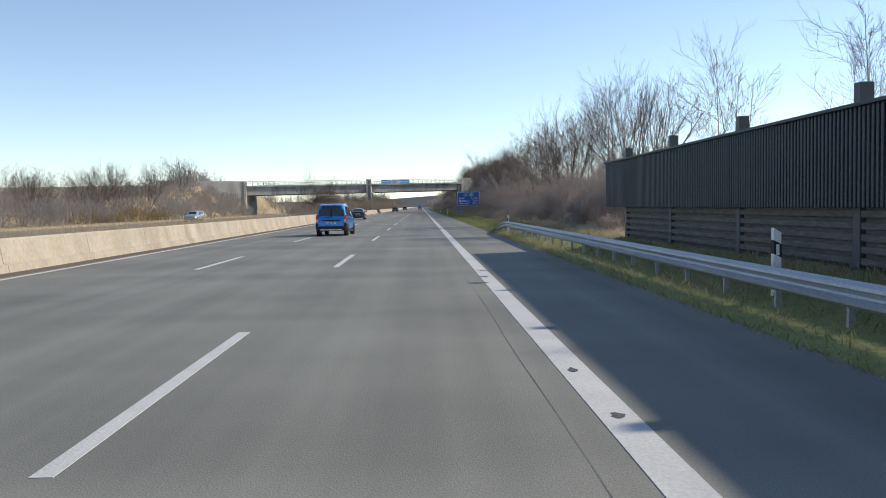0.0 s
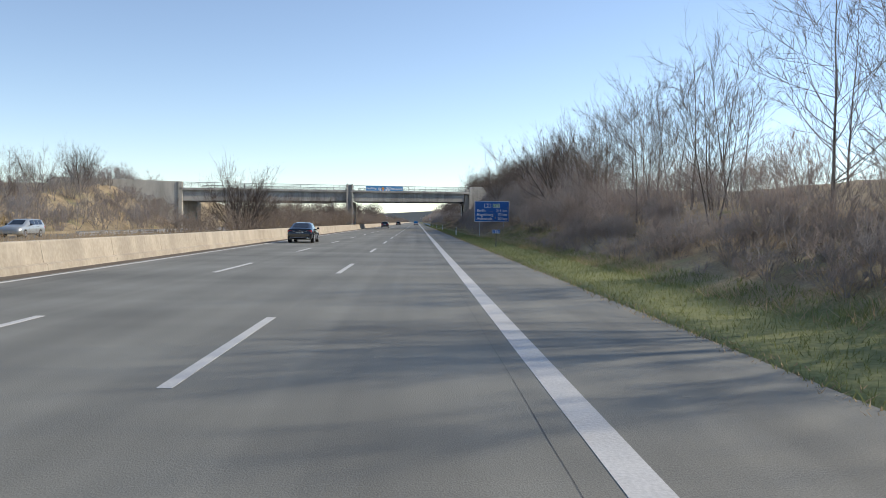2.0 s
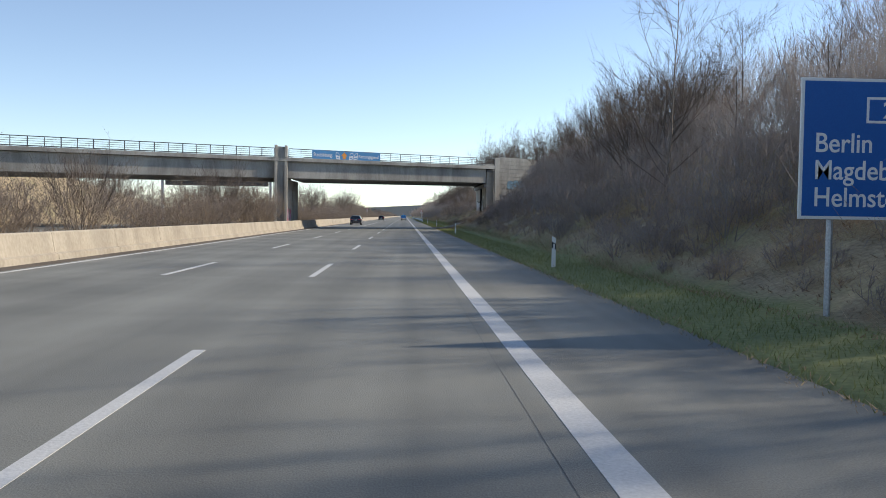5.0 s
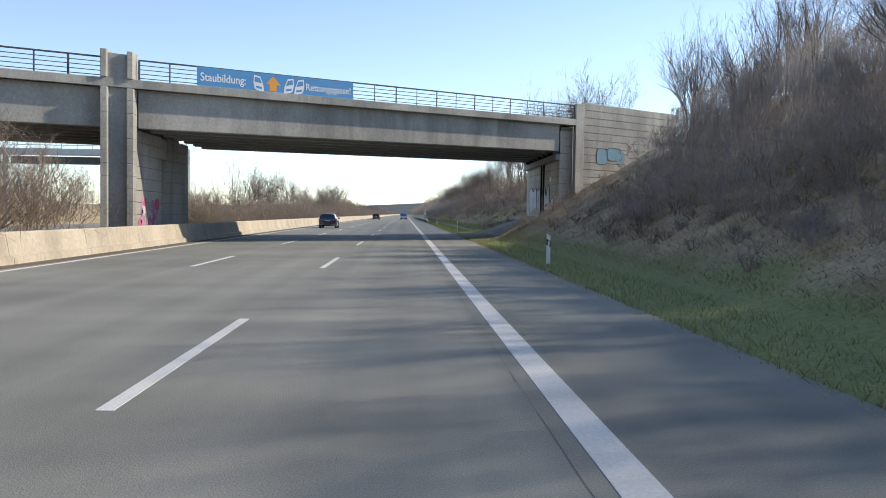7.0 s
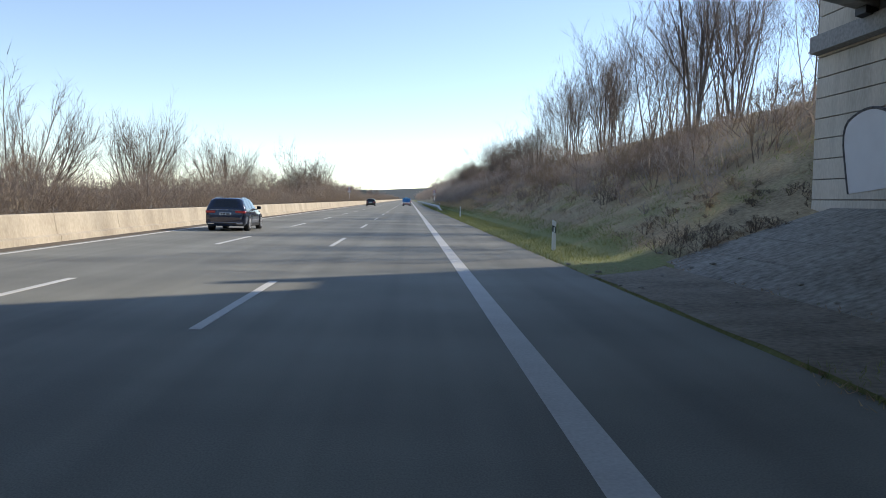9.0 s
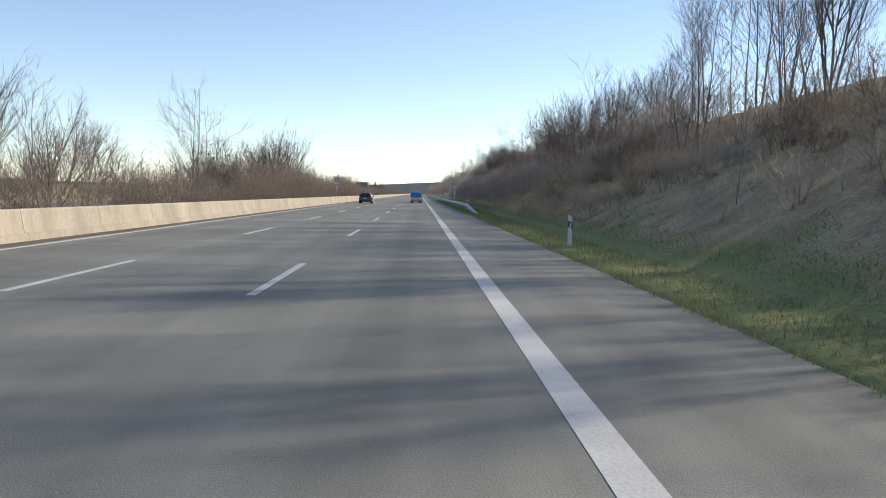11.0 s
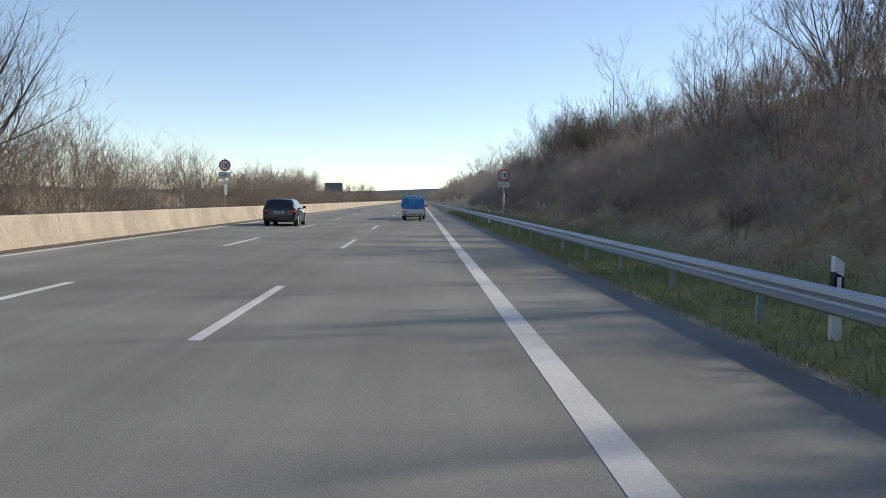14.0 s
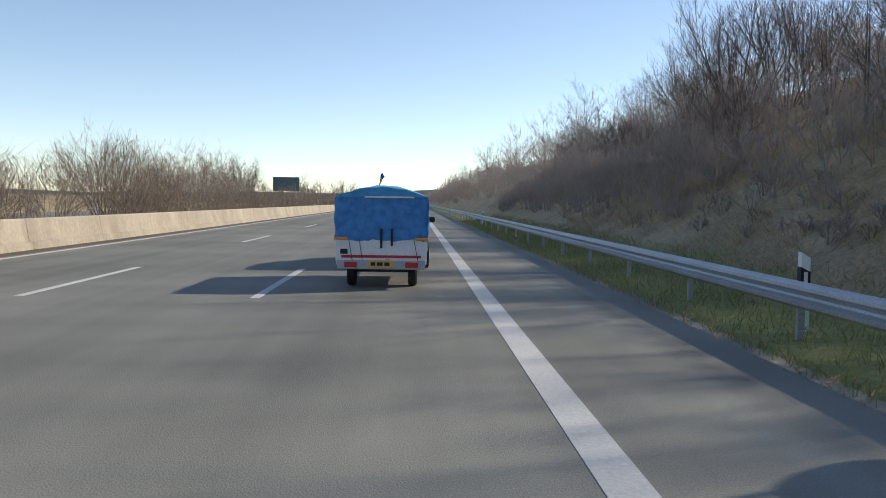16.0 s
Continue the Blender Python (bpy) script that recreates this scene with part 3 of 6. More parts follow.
# sprayed shapes on the bridge walls
def stroke(points, r, mat, parent, name="sprayed_line"):
    bm = bmesh.new()
    for a, b in zip(points[:-1], points[1:]):
        tube(bm, a, b, r, r, 5)
    return part(name, bm, mat, parent)


graffiti = thing("graffiti", "white and black sprayed graffiti on the abutment wall", "graffiti")
wall_x = 12.60


def on_wall(v, z):
    return (wall_x, BRIDGE_Y + SKEW * 12.62 + v, z)


# three fat letter shapes with a wavy top, outlined, cut by the joints
LETTERS = (((13.4, 1.70), (13.6, 2.3), (13.9, 3.48), (13.1, 3.8), (12.3, 3.8), (11.4, 3.42), (10.7, 3.75), (9.9, 3.75), (9.7, 3.06), (9.5, 1.70)),
           ((9.4, 1.70), (9.6, 3.1), (9.85, 3.70), (9.2, 3.51), (8.2, 3.73), (8.0, 3.37), (8.0, 3.08), (7.4, 2.53), (7.3, 1.70)),
           ((6.8, 1.66), (7.05, 3.7), (6.3, 3.76), (5.8, 3.69), (5.6, 3.12), (5.1, 3.07), (4.9, 3.7), (4.1, 3.85), (4.0, 2.99), (3.6, 2.19), (3.2, 2.76), (2.5, 2.96), (2.2, 2.79), (2.1, 2.11), (3.6, 1.90), (5.9, 1.70)))
INNER = (((11.8, 3.01), (11.4, 2.92), (11.5, 2.6), (11.4, 2.29)), ((8.0, 3.08), (9.0, 2.88), (9.1, 2.69), (8.3, 2.63), (8.7, 2.33)), ((5.6, 2.14), (5.5, 2.39), (5.1, 2.42), (5.2, 2.21)))


def rounded(points):
    """Cuts every corner of an outline twice."""
    for _ in range(2):
        points = [p for a, b in zip(points[:-1], points[1:]) for p in ((a[0] * 0.75 + b[0] * 0.25, a[1] * 0.75 + b[1] * 0.25), (a[0] * 0.25 + b[0] * 0.75, a[1] * 0.25 + b[1] * 0.75))]
    return points


for outline, inner in zip(LETTERS, INNER):
    ring = [on_wall(v, z) for v, z in rounded(list(outline))]
    part("sprayed_fill", slab(ring, 0.006, (-1, 0, 0)), SPRAY_WHITE, graffiti)
    stroke(ring, 0.036, SPRAY_BLACK, graffiti)
    stroke([on_wall(v, z) for v, z in rounded(list(inner))], 0.04, SPRAY_BLACK, graffiti)
sticker = part("notice", boxes((12.585, 12.6, 232.95, 233.45, 4.03, 4.37)), SIGN_WHITE)
tagged(sticker, "small white notice on the abutment wall", "notice")


def blot(x, z, w, h, v, mat, parent, seed):
    r = random.Random(seed)
    ring = []
    for k in range(16):
        a = k / 16 * math.tau
        q = 0.75 + 0.35 * r.random()
        px = x + w / 2 * q * math.cos(a)
        ring.append((px, BRIDGE_Y + SKEW * px + v, z + h / 2 * q * math.sin(a)))
    return part("sprayed_fill", slab(ring, 0.006, (0, -1, 0)), mat, parent)


tag_blue = thing("graffiti", "pale blue sprayed graffiti on the wing wall", "graffiti")
for k, (x, z, w, h) in enumerate(((15.9, 5.75, 1.0, 1.3), (16.7, 6.0, 0.9, 1.0), (17.4, 5.8, 0.8, 1.2))):
    blot(x, z, w, h, -0.108, SPRAY_BLUE, tag_blue, k)
for x, z, w, h in ((15.9, 5.75, 0.9, 1.1), (16.9, 5.95, 1.2, 0.9)):
    pts = [(x + w / 2 * math.copysign(abs(math.cos(a)) ** 0.5, math.cos(a)), z + h / 2 * math.copysign(abs(math.sin(a)) ** 0.5, math.sin(a))) for a in (k / 11 * math.tau for k in range(11))]
    stroke([(a, BRIDGE_Y + SKEW * a - 0.115, b) for a, b in pts], 0.016, SPRAY_BLACK, tag_blue)
tag_pink = thing("graffiti", "pink sprayed graffiti on the bridge pier", "graffiti")
r = random.Random(9)
for k in range(26):
    v, z, size = r.uniform(0.95, 3.9), r.uniform(0.75, 2.0), r.uniform(0.18, 0.42)
    corners = []
    for a in range(9):
        q = r.uniform(0.55, 1.15) * size
        corners.append((v + q * 1.1 * math.cos(a / 9 * math.tau), z + q * math.sin(a / 9 * math.tau)))
    ring = [(-10.246 + 0.0006 * (k % 5), BRIDGE_Y - SKEW * 10.25 + a, b) for a, b in corners]
    part("sprayed_fill", slab(ring, 0.004, (1, 0, 0)), (SPRAY_PINK, SPRAY_RED, SPRAY_PINK, SPRAY_PALE)[k % 4], tag_pink)
for k in range(9):
    v, z, tilt = r.uniform(1.1, 3.7), r.uniform(0.95, 1.8), r.uniform(-0.25, 0.25)
    ends = ((v - tilt * 0.3, z - 0.22), (v + tilt * 0.3, z + 0.22)) if k % 3 else ((v - 0.2, z - tilt * 0.2), (v + 0.2, z + tilt * 0.2))
    stroke([(-10.238, BRIDGE_Y - SKEW * 10.25 + a, b) for a, b in ends], 0.018, SPRAY_PALE, tag_pink)

# banner on the railing
slope_rot = math.degrees(math.atan(SKEW))
banner = thing("banner", "long blue banner with white lettering tied to the bridge railing", "banner",
               place=Matrix.Translation((-7.7, BRIDGE_Y + SKEW * -7.7 - 0.31, 7.60)) @ pose(0, 0, 0, 0, 0, slope_rot) @ pose(0, 0, 0, 0, -0.9, 0))
BW = 8.75
part("cloth", boxes((0, BW, -0.01, 0.01, 0.0, 0.95), bevel=0.004), BANNER_BLUE, banner)
lettering("lettering", "Staubildung:", 0.56, 0.15, -0.014, 0.30, SIGN_WHITE, banner, squeeze=0.88, bold=0.012)
lettering("lettering", "Rettungsgasse!", 0.50, 5.85, -0.014, 0.30, SIGN_WHITE, banner, squeeze=0.93, bold=0.012)


def car_symbol(x, lean):
    """A white car seen from the front, tilted, with a blue windscreen and grille."""
    outline = [(-0.25, 0.10), (-0.13, 0.06), (0.13, 0.06), (0.25, 0.10), (0.27, 0.42), (0.17, 0.80), (-0.17, 0.80), (-0.27, 0.42)]
    screen = [(-0.20, 0.47), (0.20, 0.47), (0.13, 0.72), (-0.13, 0.72)]
    grille = [(-0.15, 0.17), (0.15, 0.17), (0.17, 0.28), (-0.17, 0.28)]
    for name, pts, depth, mat in (("car_symbol", outline, -0.0105, SIGN_WHITE), ("symbol_screen", screen, -0.016, BANNER_BLUE), ("symbol_grille", grille, -0.016, BANNER_BLUE)):
        part(name, slab([(x + a + lean * b, depth, b + lean * a) for a, b in pts], 0.004), mat, banner)


for x, lean in ((3.25, -0.16), (4.82, 0.20), (5.42, 0.20)):
    car_symbol(x, lean)
part("arrow_symbol", slab([(4.0 + a, -0.0105, b) for a, b in ((-0.2, 0.1), (0.2, 0.1), (0.2, 0.42), (0.42, 0.42), (0.0, 0.85), (-0.42, 0.42), (-0.2, 0.42))], 0.005), BANNER_ORANGE, banner)

# ---------------------------------------------------------------- gantry over the far carriageway
gantry = thing("sign_gantry", "grey steel sign gantry with walkway over the far carriageway", "gantry")
GY = 254.0
for x in (-18.2, -34.5):
    part("column", boxes((x - 0.17, x + 0.17, GY - 0.2, GY + 0.2, -0.3, 7.0), bevel=0.02), ZINC, gantry)
part("beam", boxes((-34.9, -17.9, GY - 0.4, GY + 0.4, 6.55, 7.15), bevel=0.03), ZINC, gantry)
for z in (7.45, 7.75, 8.05):
    part("handrail", tube(bmesh.new(), (-34.9, GY - 0.5, z), (-17.9, GY - 0.5, z), 0.03, 0.03, 6), ZINC, gantry)
for k in range(13):
    x = -34.9 + k * 17.0 / 12
    part("baluster", boxes((x - 0.03, x + 0.03, GY - 0.53, GY - 0.47, 7.1, 8.05)), ZINC, gantry)
part("lower_beam", boxes((-34.2, -18.6, GY + 0.42, GY + 0.75, 5.75, 6.45), bevel=0.03), STEEL, gantry, "dark cable duct below the beam")
part("ladder", boxes((-17.8, -17.76, GY - 0.25, GY - 0.2, 1.0, 7.3), (-17.8, -17.76, GY + 0.2, GY + 0.25, 1.0, 7.3),
                     *[(-17.8, -17.77, GY - 0.2, GY + 0.2, 1.2 + 0.3 * k, 1.23 + 0.3 * k) for k in range(20)]), STEEL, gantry)

# ---------------------------------------------------------------- guard rails
def w_beam(y0, y1, name="rail_beam"):
    """A W-shaped steel beam 0.31 m high, its top at z = 0."""
    face = [(0.0, 0.0), (-0.02, -0.015), (-0.075, -0.045), (-0.08, -0.085), (-0.02, -0.125), (-0.005, -0.155), (-0.02, -0.185), (-0.08, -0.225), (-0.075, -0.265), (-0.02, -0.295), (0.0, -0.31)]
    back = [(x + 0.012, z) for x, z in reversed(face)]
    return extrude_profile(face + back, y0, y1)


def guard_rail(label, y0, y1, x, top, step, dip_from, dip_to, dip_x, double=False):
    """Beams in 4 m lengths on posts; at one end the rail runs down into the ground."""
    g = thing("guard_rail", label, "guard rail")
    beam = part("rail_beam", w_beam(0.0, 4.0), ZINC, g)
    n = int(round((y1 - y0) / 4))
    beam.matrix_basis = pose(x, y0, top)
    for k in range(1, n):
        again(beam, x, y0 + 4 * k, top)
    if double:
        for k in range(n):
            again(beam, x + 0.38, y0 + 4 * k, top)
    post = part("post", boxes((-0.04, 0.04, -0.03, 0.03, -0.9, -0.05)), ZINC, g)
    spacer = part("spacer", boxes((-0.005, 0.10, -0.05, 0.05, -0.26, -0.05)), ZINC, g)
    m = int((y1 - y0) / step)
    post.matrix_basis, spacer.matrix_basis = pose(x + 0.14, y0, top), pose(x, y0, top)
    for k in range(1, m + 1):
        again(post, x + 0.14, y0 + step * k, top)
        again(spacer, x, y0 + step * k, top)
    # the sloping end, in lengths that follow a bend
    a, b = (dip_from, dip_to)
    pieces = 3
    for k in range(pieces):
        p0, p1 = k / pieces, (k + 1) / pieces
        bend = lambda q: (x + dip_x * q * q, a + (b - a) * q, top - (top + 0.02) * q ** 1.15)
        (xa, ya, za), (xb, yb, zb) = bend(p0), bend(p1)
        bm = w_beam(0, 1)
        for v in bm.verts:
            t = v.co.y
            v.co = Vector((xa + (xb - xa) * t + v.co.x, ya + (yb - ya) * t, za + (zb - za) * t + v.co.z))
        part("rail_beam", bm, ZINC, g, "sloping end of the rail")
        if k:
            again(post, xa + 0.14, ya, za)
    return g


guard_rail("galvanised steel guard rail with a sunken end", -77.6, 42.4, 7.08, 0.72, 2.0, 42.4, 53.0, 0.32)
guard_rail("galvanised steel guard rail along the grass verge", 354.0, 674.0, 6.98, 0.76, 4.0, 354.0, 340.6, 0.32)

guard_rail("galvanised steel guard rail of the far carriageway", 100.0, 148.0, -18.9, 0.78, 4.0, 148.0, 158.0, 0.1)

# ---------------------------------------------------------------- noise barrier
noise_wall = thing("noise_barrier", "dark slatted noise barrier on posts above weathered boards", "noise barrier")
part("backing", boxes((9.02, 9.10, -13.9, 25.2, 1.52, 3.0)), SLAT, noise_wall)
part("cap", boxes((8.86, 9.16, -13.95, 25.25, 3.0, 3.06), bevel=0.01), SLAT, noise_wall)
slat = part("slat", boxes((8.92, 9.019, -0.036, 0.036, 1.48, 3.0), bevel=0.01), SLAT, noise_wall)
slat.matrix_basis = pose(0, 25.1, 0)
for k in range(1, 300):
    again(slat, 0, 25.1 - 0.13 * k, 0)
for k in range(8):
    y = 23.0 - 5.0 * k
    part("barrier_post", boxes((9.12, 9.34, y - 0.11, y + 0.11, -0.2, 3.42), bevel=0.015), STEEL, noise_wall, "grey steel post")
    if k:
        part("board_backing", boxes((9.22, 9.25, y + 0.12, y + 4.88, 0.36, 1.52)), BOARD, noise_wall)
        for j in range(6):
            z = 0.40 + j * 0.185
            part("board", boxes((9.13, 9.215, y + 0.12, y + 4.88, z, z + 0.115), bevel=0.02), BOARD, noise_wall)

# ---------------------------------------------------------------- marker posts and signs
def marker_post(x, y):
    z = float(land(x, y)) - 0.05
    p = thing("marker_post", "white roadside marker post with a slanted black band", "marker post", "marker posts along the verge", place=pose(x, y, z))
    shape = [(-0.06, 0), (0.06, 0), (0.055, 0.97), (-0.055, 1.04)]
    part("body", extrude_profile(shape, 0, 0.1), WHITE, p)
    part("band", extrude_profile([(-0.0605, 0.66), (0.0605, 0.60), (0.0595, 0.80), (-0.0595, 0.86)], -0.003, 0.103), BLACK, p)
    part("reflector", boxes((-0.025, 0.025, -0.008, -0.0035, 0.64, 0.80), bevel=0.002), SIGN_WHITE, p)
    return p


for x, y in ((7.55, 7.2), (7.2, 42.3), (7.15, 149.0), (7.08, 200.8), (7.2, 250.9), (7.2, 301.0), (7.4, 360.4), (7.4, 410.5), (7.4, 460.0), (7.4, 510.0)):
    marker_post(x, y)

board = thing("direction_sign", "blue motorway distance sign with white lettering on two posts", "road sign", place=pose(8.4, 134.8, 1.66))
BWD, BHT = 3.62, 2.16
part("panel", boxes((0, BWD, 0, 0.04, 0, BHT), bevel=0.01), SIGN_WHITE, board, "white rim of the sign")
part("face", boxes((0.05, BWD - 0.05, -0.006, -0.001, 0.05, BHT - 0.05)), SIGN_BLUE, board)
for x in (0.55, 3.05):
    part("post", tube(bmesh.new(), (x, 0.1, -1.9), (x, 0.1, 2.0), 0.05), ZINC, board)
    part("bracket", boxes((x - 0.09, x + 0.09, 0.045, 0.13, 0.4, 0.47), (x - 0.09, x + 0.09, 0.045, 0.13, 1.6, 1.67)), ZINC, board)
for k, (town, km) in enumerate((("Berlin", "211 km"), ("Magdeburg", "70 km"), ("Helmstedt", "20 km"))):
    z = 1.03 - k * 0.415
    lettering("lettering", town, 0.42, 0.22, -0.011, z, SIGN_WHITE, board, squeeze=0.92)
    lettering("lettering", km, 0.42, BWD - 0.22, -0.011, z, SIGN_WHITE, board, "RIGHT", 0.92)
part("road_number", boxes((1.02, 1.70, -0.010, -0.0065, 1.48, 1.88), bevel=0.001), SIGN_WHITE, board)
part("road_number", boxes((1.06, 1.66, -0.013, -0.0105, 1.52, 1.84), bevel=0.001), SIGN_BLUE, board)
lettering("lettering", "2", 0.36, 1.36, -0.018, 1.56, SIGN_WHITE, board, "CENTER")
part("road_number", boxes((1.90, 2.62, -0.010, -0.0065, 1.48, 1.88), bevel=0.001), SIGN_WHITE, board)
part("road_number", boxes((1.94, 2.58, -0.013, -0.0105, 1.52, 1.84), bevel=0.001), SIGN_GREEN, board)
lettering("lettering", "E30", 0.34, 2.26, -0.018, 1.565, SIGN_WHITE, board, "CENTER", 0.9)

km_sign = thing("kilometre_sign", "small blue kilometre plate with white figures on a post", "road sign", place=pose(7.36, 99.2, 0.0))
part("post", tube(bmesh.new(), (0, 0.04, -0.2), (0, 0.04, 1.15), 0.025), STEEL, km_sign)
part("panel", boxes((-0.24, 0.24, 0, 0.012, 0.92, 1.16), bevel=0.003), SIGN_WHITE, km_sign)
part("face", boxes((-0.23, 0.23, -0.006, -0.001, 0.93, 1.15)), SIGN_BLUE, km_sign)
lettering("figures", "152", 0.24, -0.20, -0.011, 0.955, SIGN_WHITE, km_sign, squeeze=0.85)
lettering("figures", "5", 0.13, 0.13, -0.011, 0.955, SIGN_WHITE, km_sign)


def speed_sign(x, y, z_disc, ground_z, label, turned=0.0):
    s = thing("speed_limit_sign", label, "road sign", "speed limit signs", place=pose(x, y, 0))
    part("post", tube(bmesh.new(), (0, 0.06, ground_z - 0.3), (0, 0.06, z_disc + 0.45), 0.038), ZINC, s)
    part("rim", disc(0, z_disc, 0.375, 0.0, 0.02), SIGN_RED, s, "red ring")
    part("face", disc(0, z_disc, 0.29, -0.006, -0.001), SIGN_WHITE, s)
    lettering("figures", "130", 0.43, 0, -0.011, z_disc - 0.152, BLACK, s, "CENTER", 0.76, 0.022)
    part("plate", boxes((-0.37, 0.37, 0, 0.015, z_disc - 0.80, z_disc - 0.45), bevel=0.004), SIGN_WHITE, s)
    part("plate_rim", boxes((-0.36, 0.36, -0.004, -0.001, z_disc - 0.475, z_disc - 0.46), (-0.36, 0.36, -0.004, -0.001, z_disc - 0.79, z_disc - 0.775),
                            (-0.36, -0.345, -0.004, -0.001, z_disc - 0.774, z_disc - 0.476), (0.345, 0.36, -0.004, -0.001, z_disc - 0.774, z_disc - 0.476)), BLACK, s)
    lettering("figures", "6-20 h", 0.26, 0, -0.006, z_disc - 0.72, BLACK, s, "CENTER", 0.9)
    if turned:
        bm = tube(bmesh.new(), (0.05, 0.05 - turned * 0.03, z_disc - 1.55), (0.065, 0.05 + turned * 0.03, z_disc - 1.55), 0.375, 0.375, 32)
        part("turned_disc", bm, ZINC, s, "grey back of a sign for the other direction")


speed_sign(7.92, 406.1, 3.32, 0.2, "round 130 speed limit sign with a time plate beside the verge", -0.06)
speed_sign(-10.15, 406.4, 3.56, 0.1, "round 130 speed limit sign with a time plate in the median", -0.02)
far_panel = thing("message_board", "dark roadside board on posts in the median", "road sign", place=pose(-13.0, 505.0, 0))
part("panel", boxes((-1.6, 1.6, 0, 0.2, 2.6, 4.3), bevel=0.03), BOARD_TEAL, far_panel)
for x in (-1.2, 1.2):
    part("post", boxes((x - 0.06, x + 0.06, 0.05, 0.17, -0.3, 2.7)), ZINC, far_panel)

# ---------------------------------------------------------------- vehicles
def ring_of(s):
    """Half outline of a car body at one station: y, floor, belt, roof heights and three half widths."""
    y, zb, belt, roof, wl, wb, wr = s
    return [(0.0, zb), (wl * 0.9, zb), (wl, zb + 0.14), (wl * 1.005, (zb + belt) / 2 + 0.06), (wb, belt), (wr, belt + (roof - belt) * 0.87), (wr * 0.78, roof), (0.0, roof + 0.012)]


def station(stations, y):
    for a, b in zip(stations[:-1], stations[1:]):
        if a[0] <= y <= b[0]:
            t = (y - a[0]) / (b[0] - a[0])
            return [p + (q - p) * t for p, q in zip(a, b)]
    return stations[-1]


def car_body(stations):
    bm = bmesh.new()
    rows = []
    for s in stations:
        half = ring_of(s)
        full = [(x, z) for x, z in half] + [(-x, z) for x, z in reversed(half[1:-1])]
        rows.append([bm.verts.new((x, s[0], z)) for x, z in full])
    n = len(rows[0])
    for a, b in zip(rows[:-1], rows[1:]):
        for i in range(n):
            j = (i + 1) % n
            bm.faces.new((a[i], a[j], b[j], b[i]))
    bm.faces.new(rows[0])
    bm.faces.new(list(reversed(rows[-1])))
    bmesh.ops.subdivide_edges(bm, edges=[e for e in bm.edges if e.calc_length() > 0.5], cuts=1)
    for f in bm.faces:
        f.smooth = len(f.verts) < 9
    return bm


def grid_panel(rows, out, thick=0.012):
    """A thin curved panel through rows of points, pushed out along out."""
    bm = bmesh.new()
    o = Vector(out)
    top = [[bm.verts.new(Vector(p) + o * 0.008) for p in row] for row in rows]
    low = [[bm.verts.new(Vector(p) - o * thick) for p in row] for row in rows]
    n, m = len(rows), len(rows[0])
    for i in range(n - 1):
        for j in range(m - 1):
            bm.faces.new((top[i][j], top[i][j + 1], top[i + 1][j + 1], top[i + 1][j]))
    edge = [(0, j) for j in range(m)] + [(i, m - 1) for i in range(1, n)] + [(n - 1, j) for j in range(m - 2, -1, -1)] + [(i, 0) for i in range(n - 2, 0, -1)]
    for (a, b), (c, d) in zip(edge, edge[1:] + edge[:1]):
        bm.faces.new((top[a][b], top[c][d], low[c][d], low[a][b]))
    return bm


def side_window(stations, y0, y1, side, lean0=0.0, lean1=0.0, v0=0.10, v1=0.94):
    rows = []
    for k in range(6):
        row = []
        for v in (v0, (v0 + v1) / 2, v1):
            u = k / 5
            y = y0 + (y1 - y0) * u + (lean0 * (1 - u) + lean1 * u) * v
            half = ring_of(station(stations, y))
            (xa, za), (xb, zb) = half[4], half[5]
            row.append((side * (xa + (xb - xa) * v), y, za + (zb - za) * v))
        rows.append(row)
    return grid_panel(rows, (side, 0, 0.25))


def cross_window(stations, y0, y1, back, squeeze=0.93):
    rows = []
    for k in range(5):
        y = y0 + (y1 - y0) * k / 4
        half = ring_of(station(stations, y))
        rows.append([(s * half[i][0] * squeeze, y, half[i][1] - (0.012 if i == 5 else 0)) for s, i in ((-1, 5), (-1, 6), (1, 7), (1, 6), (1, 5))])
    return grid_panel(rows, (0, -0.75 if back else 0.75, 0.65))


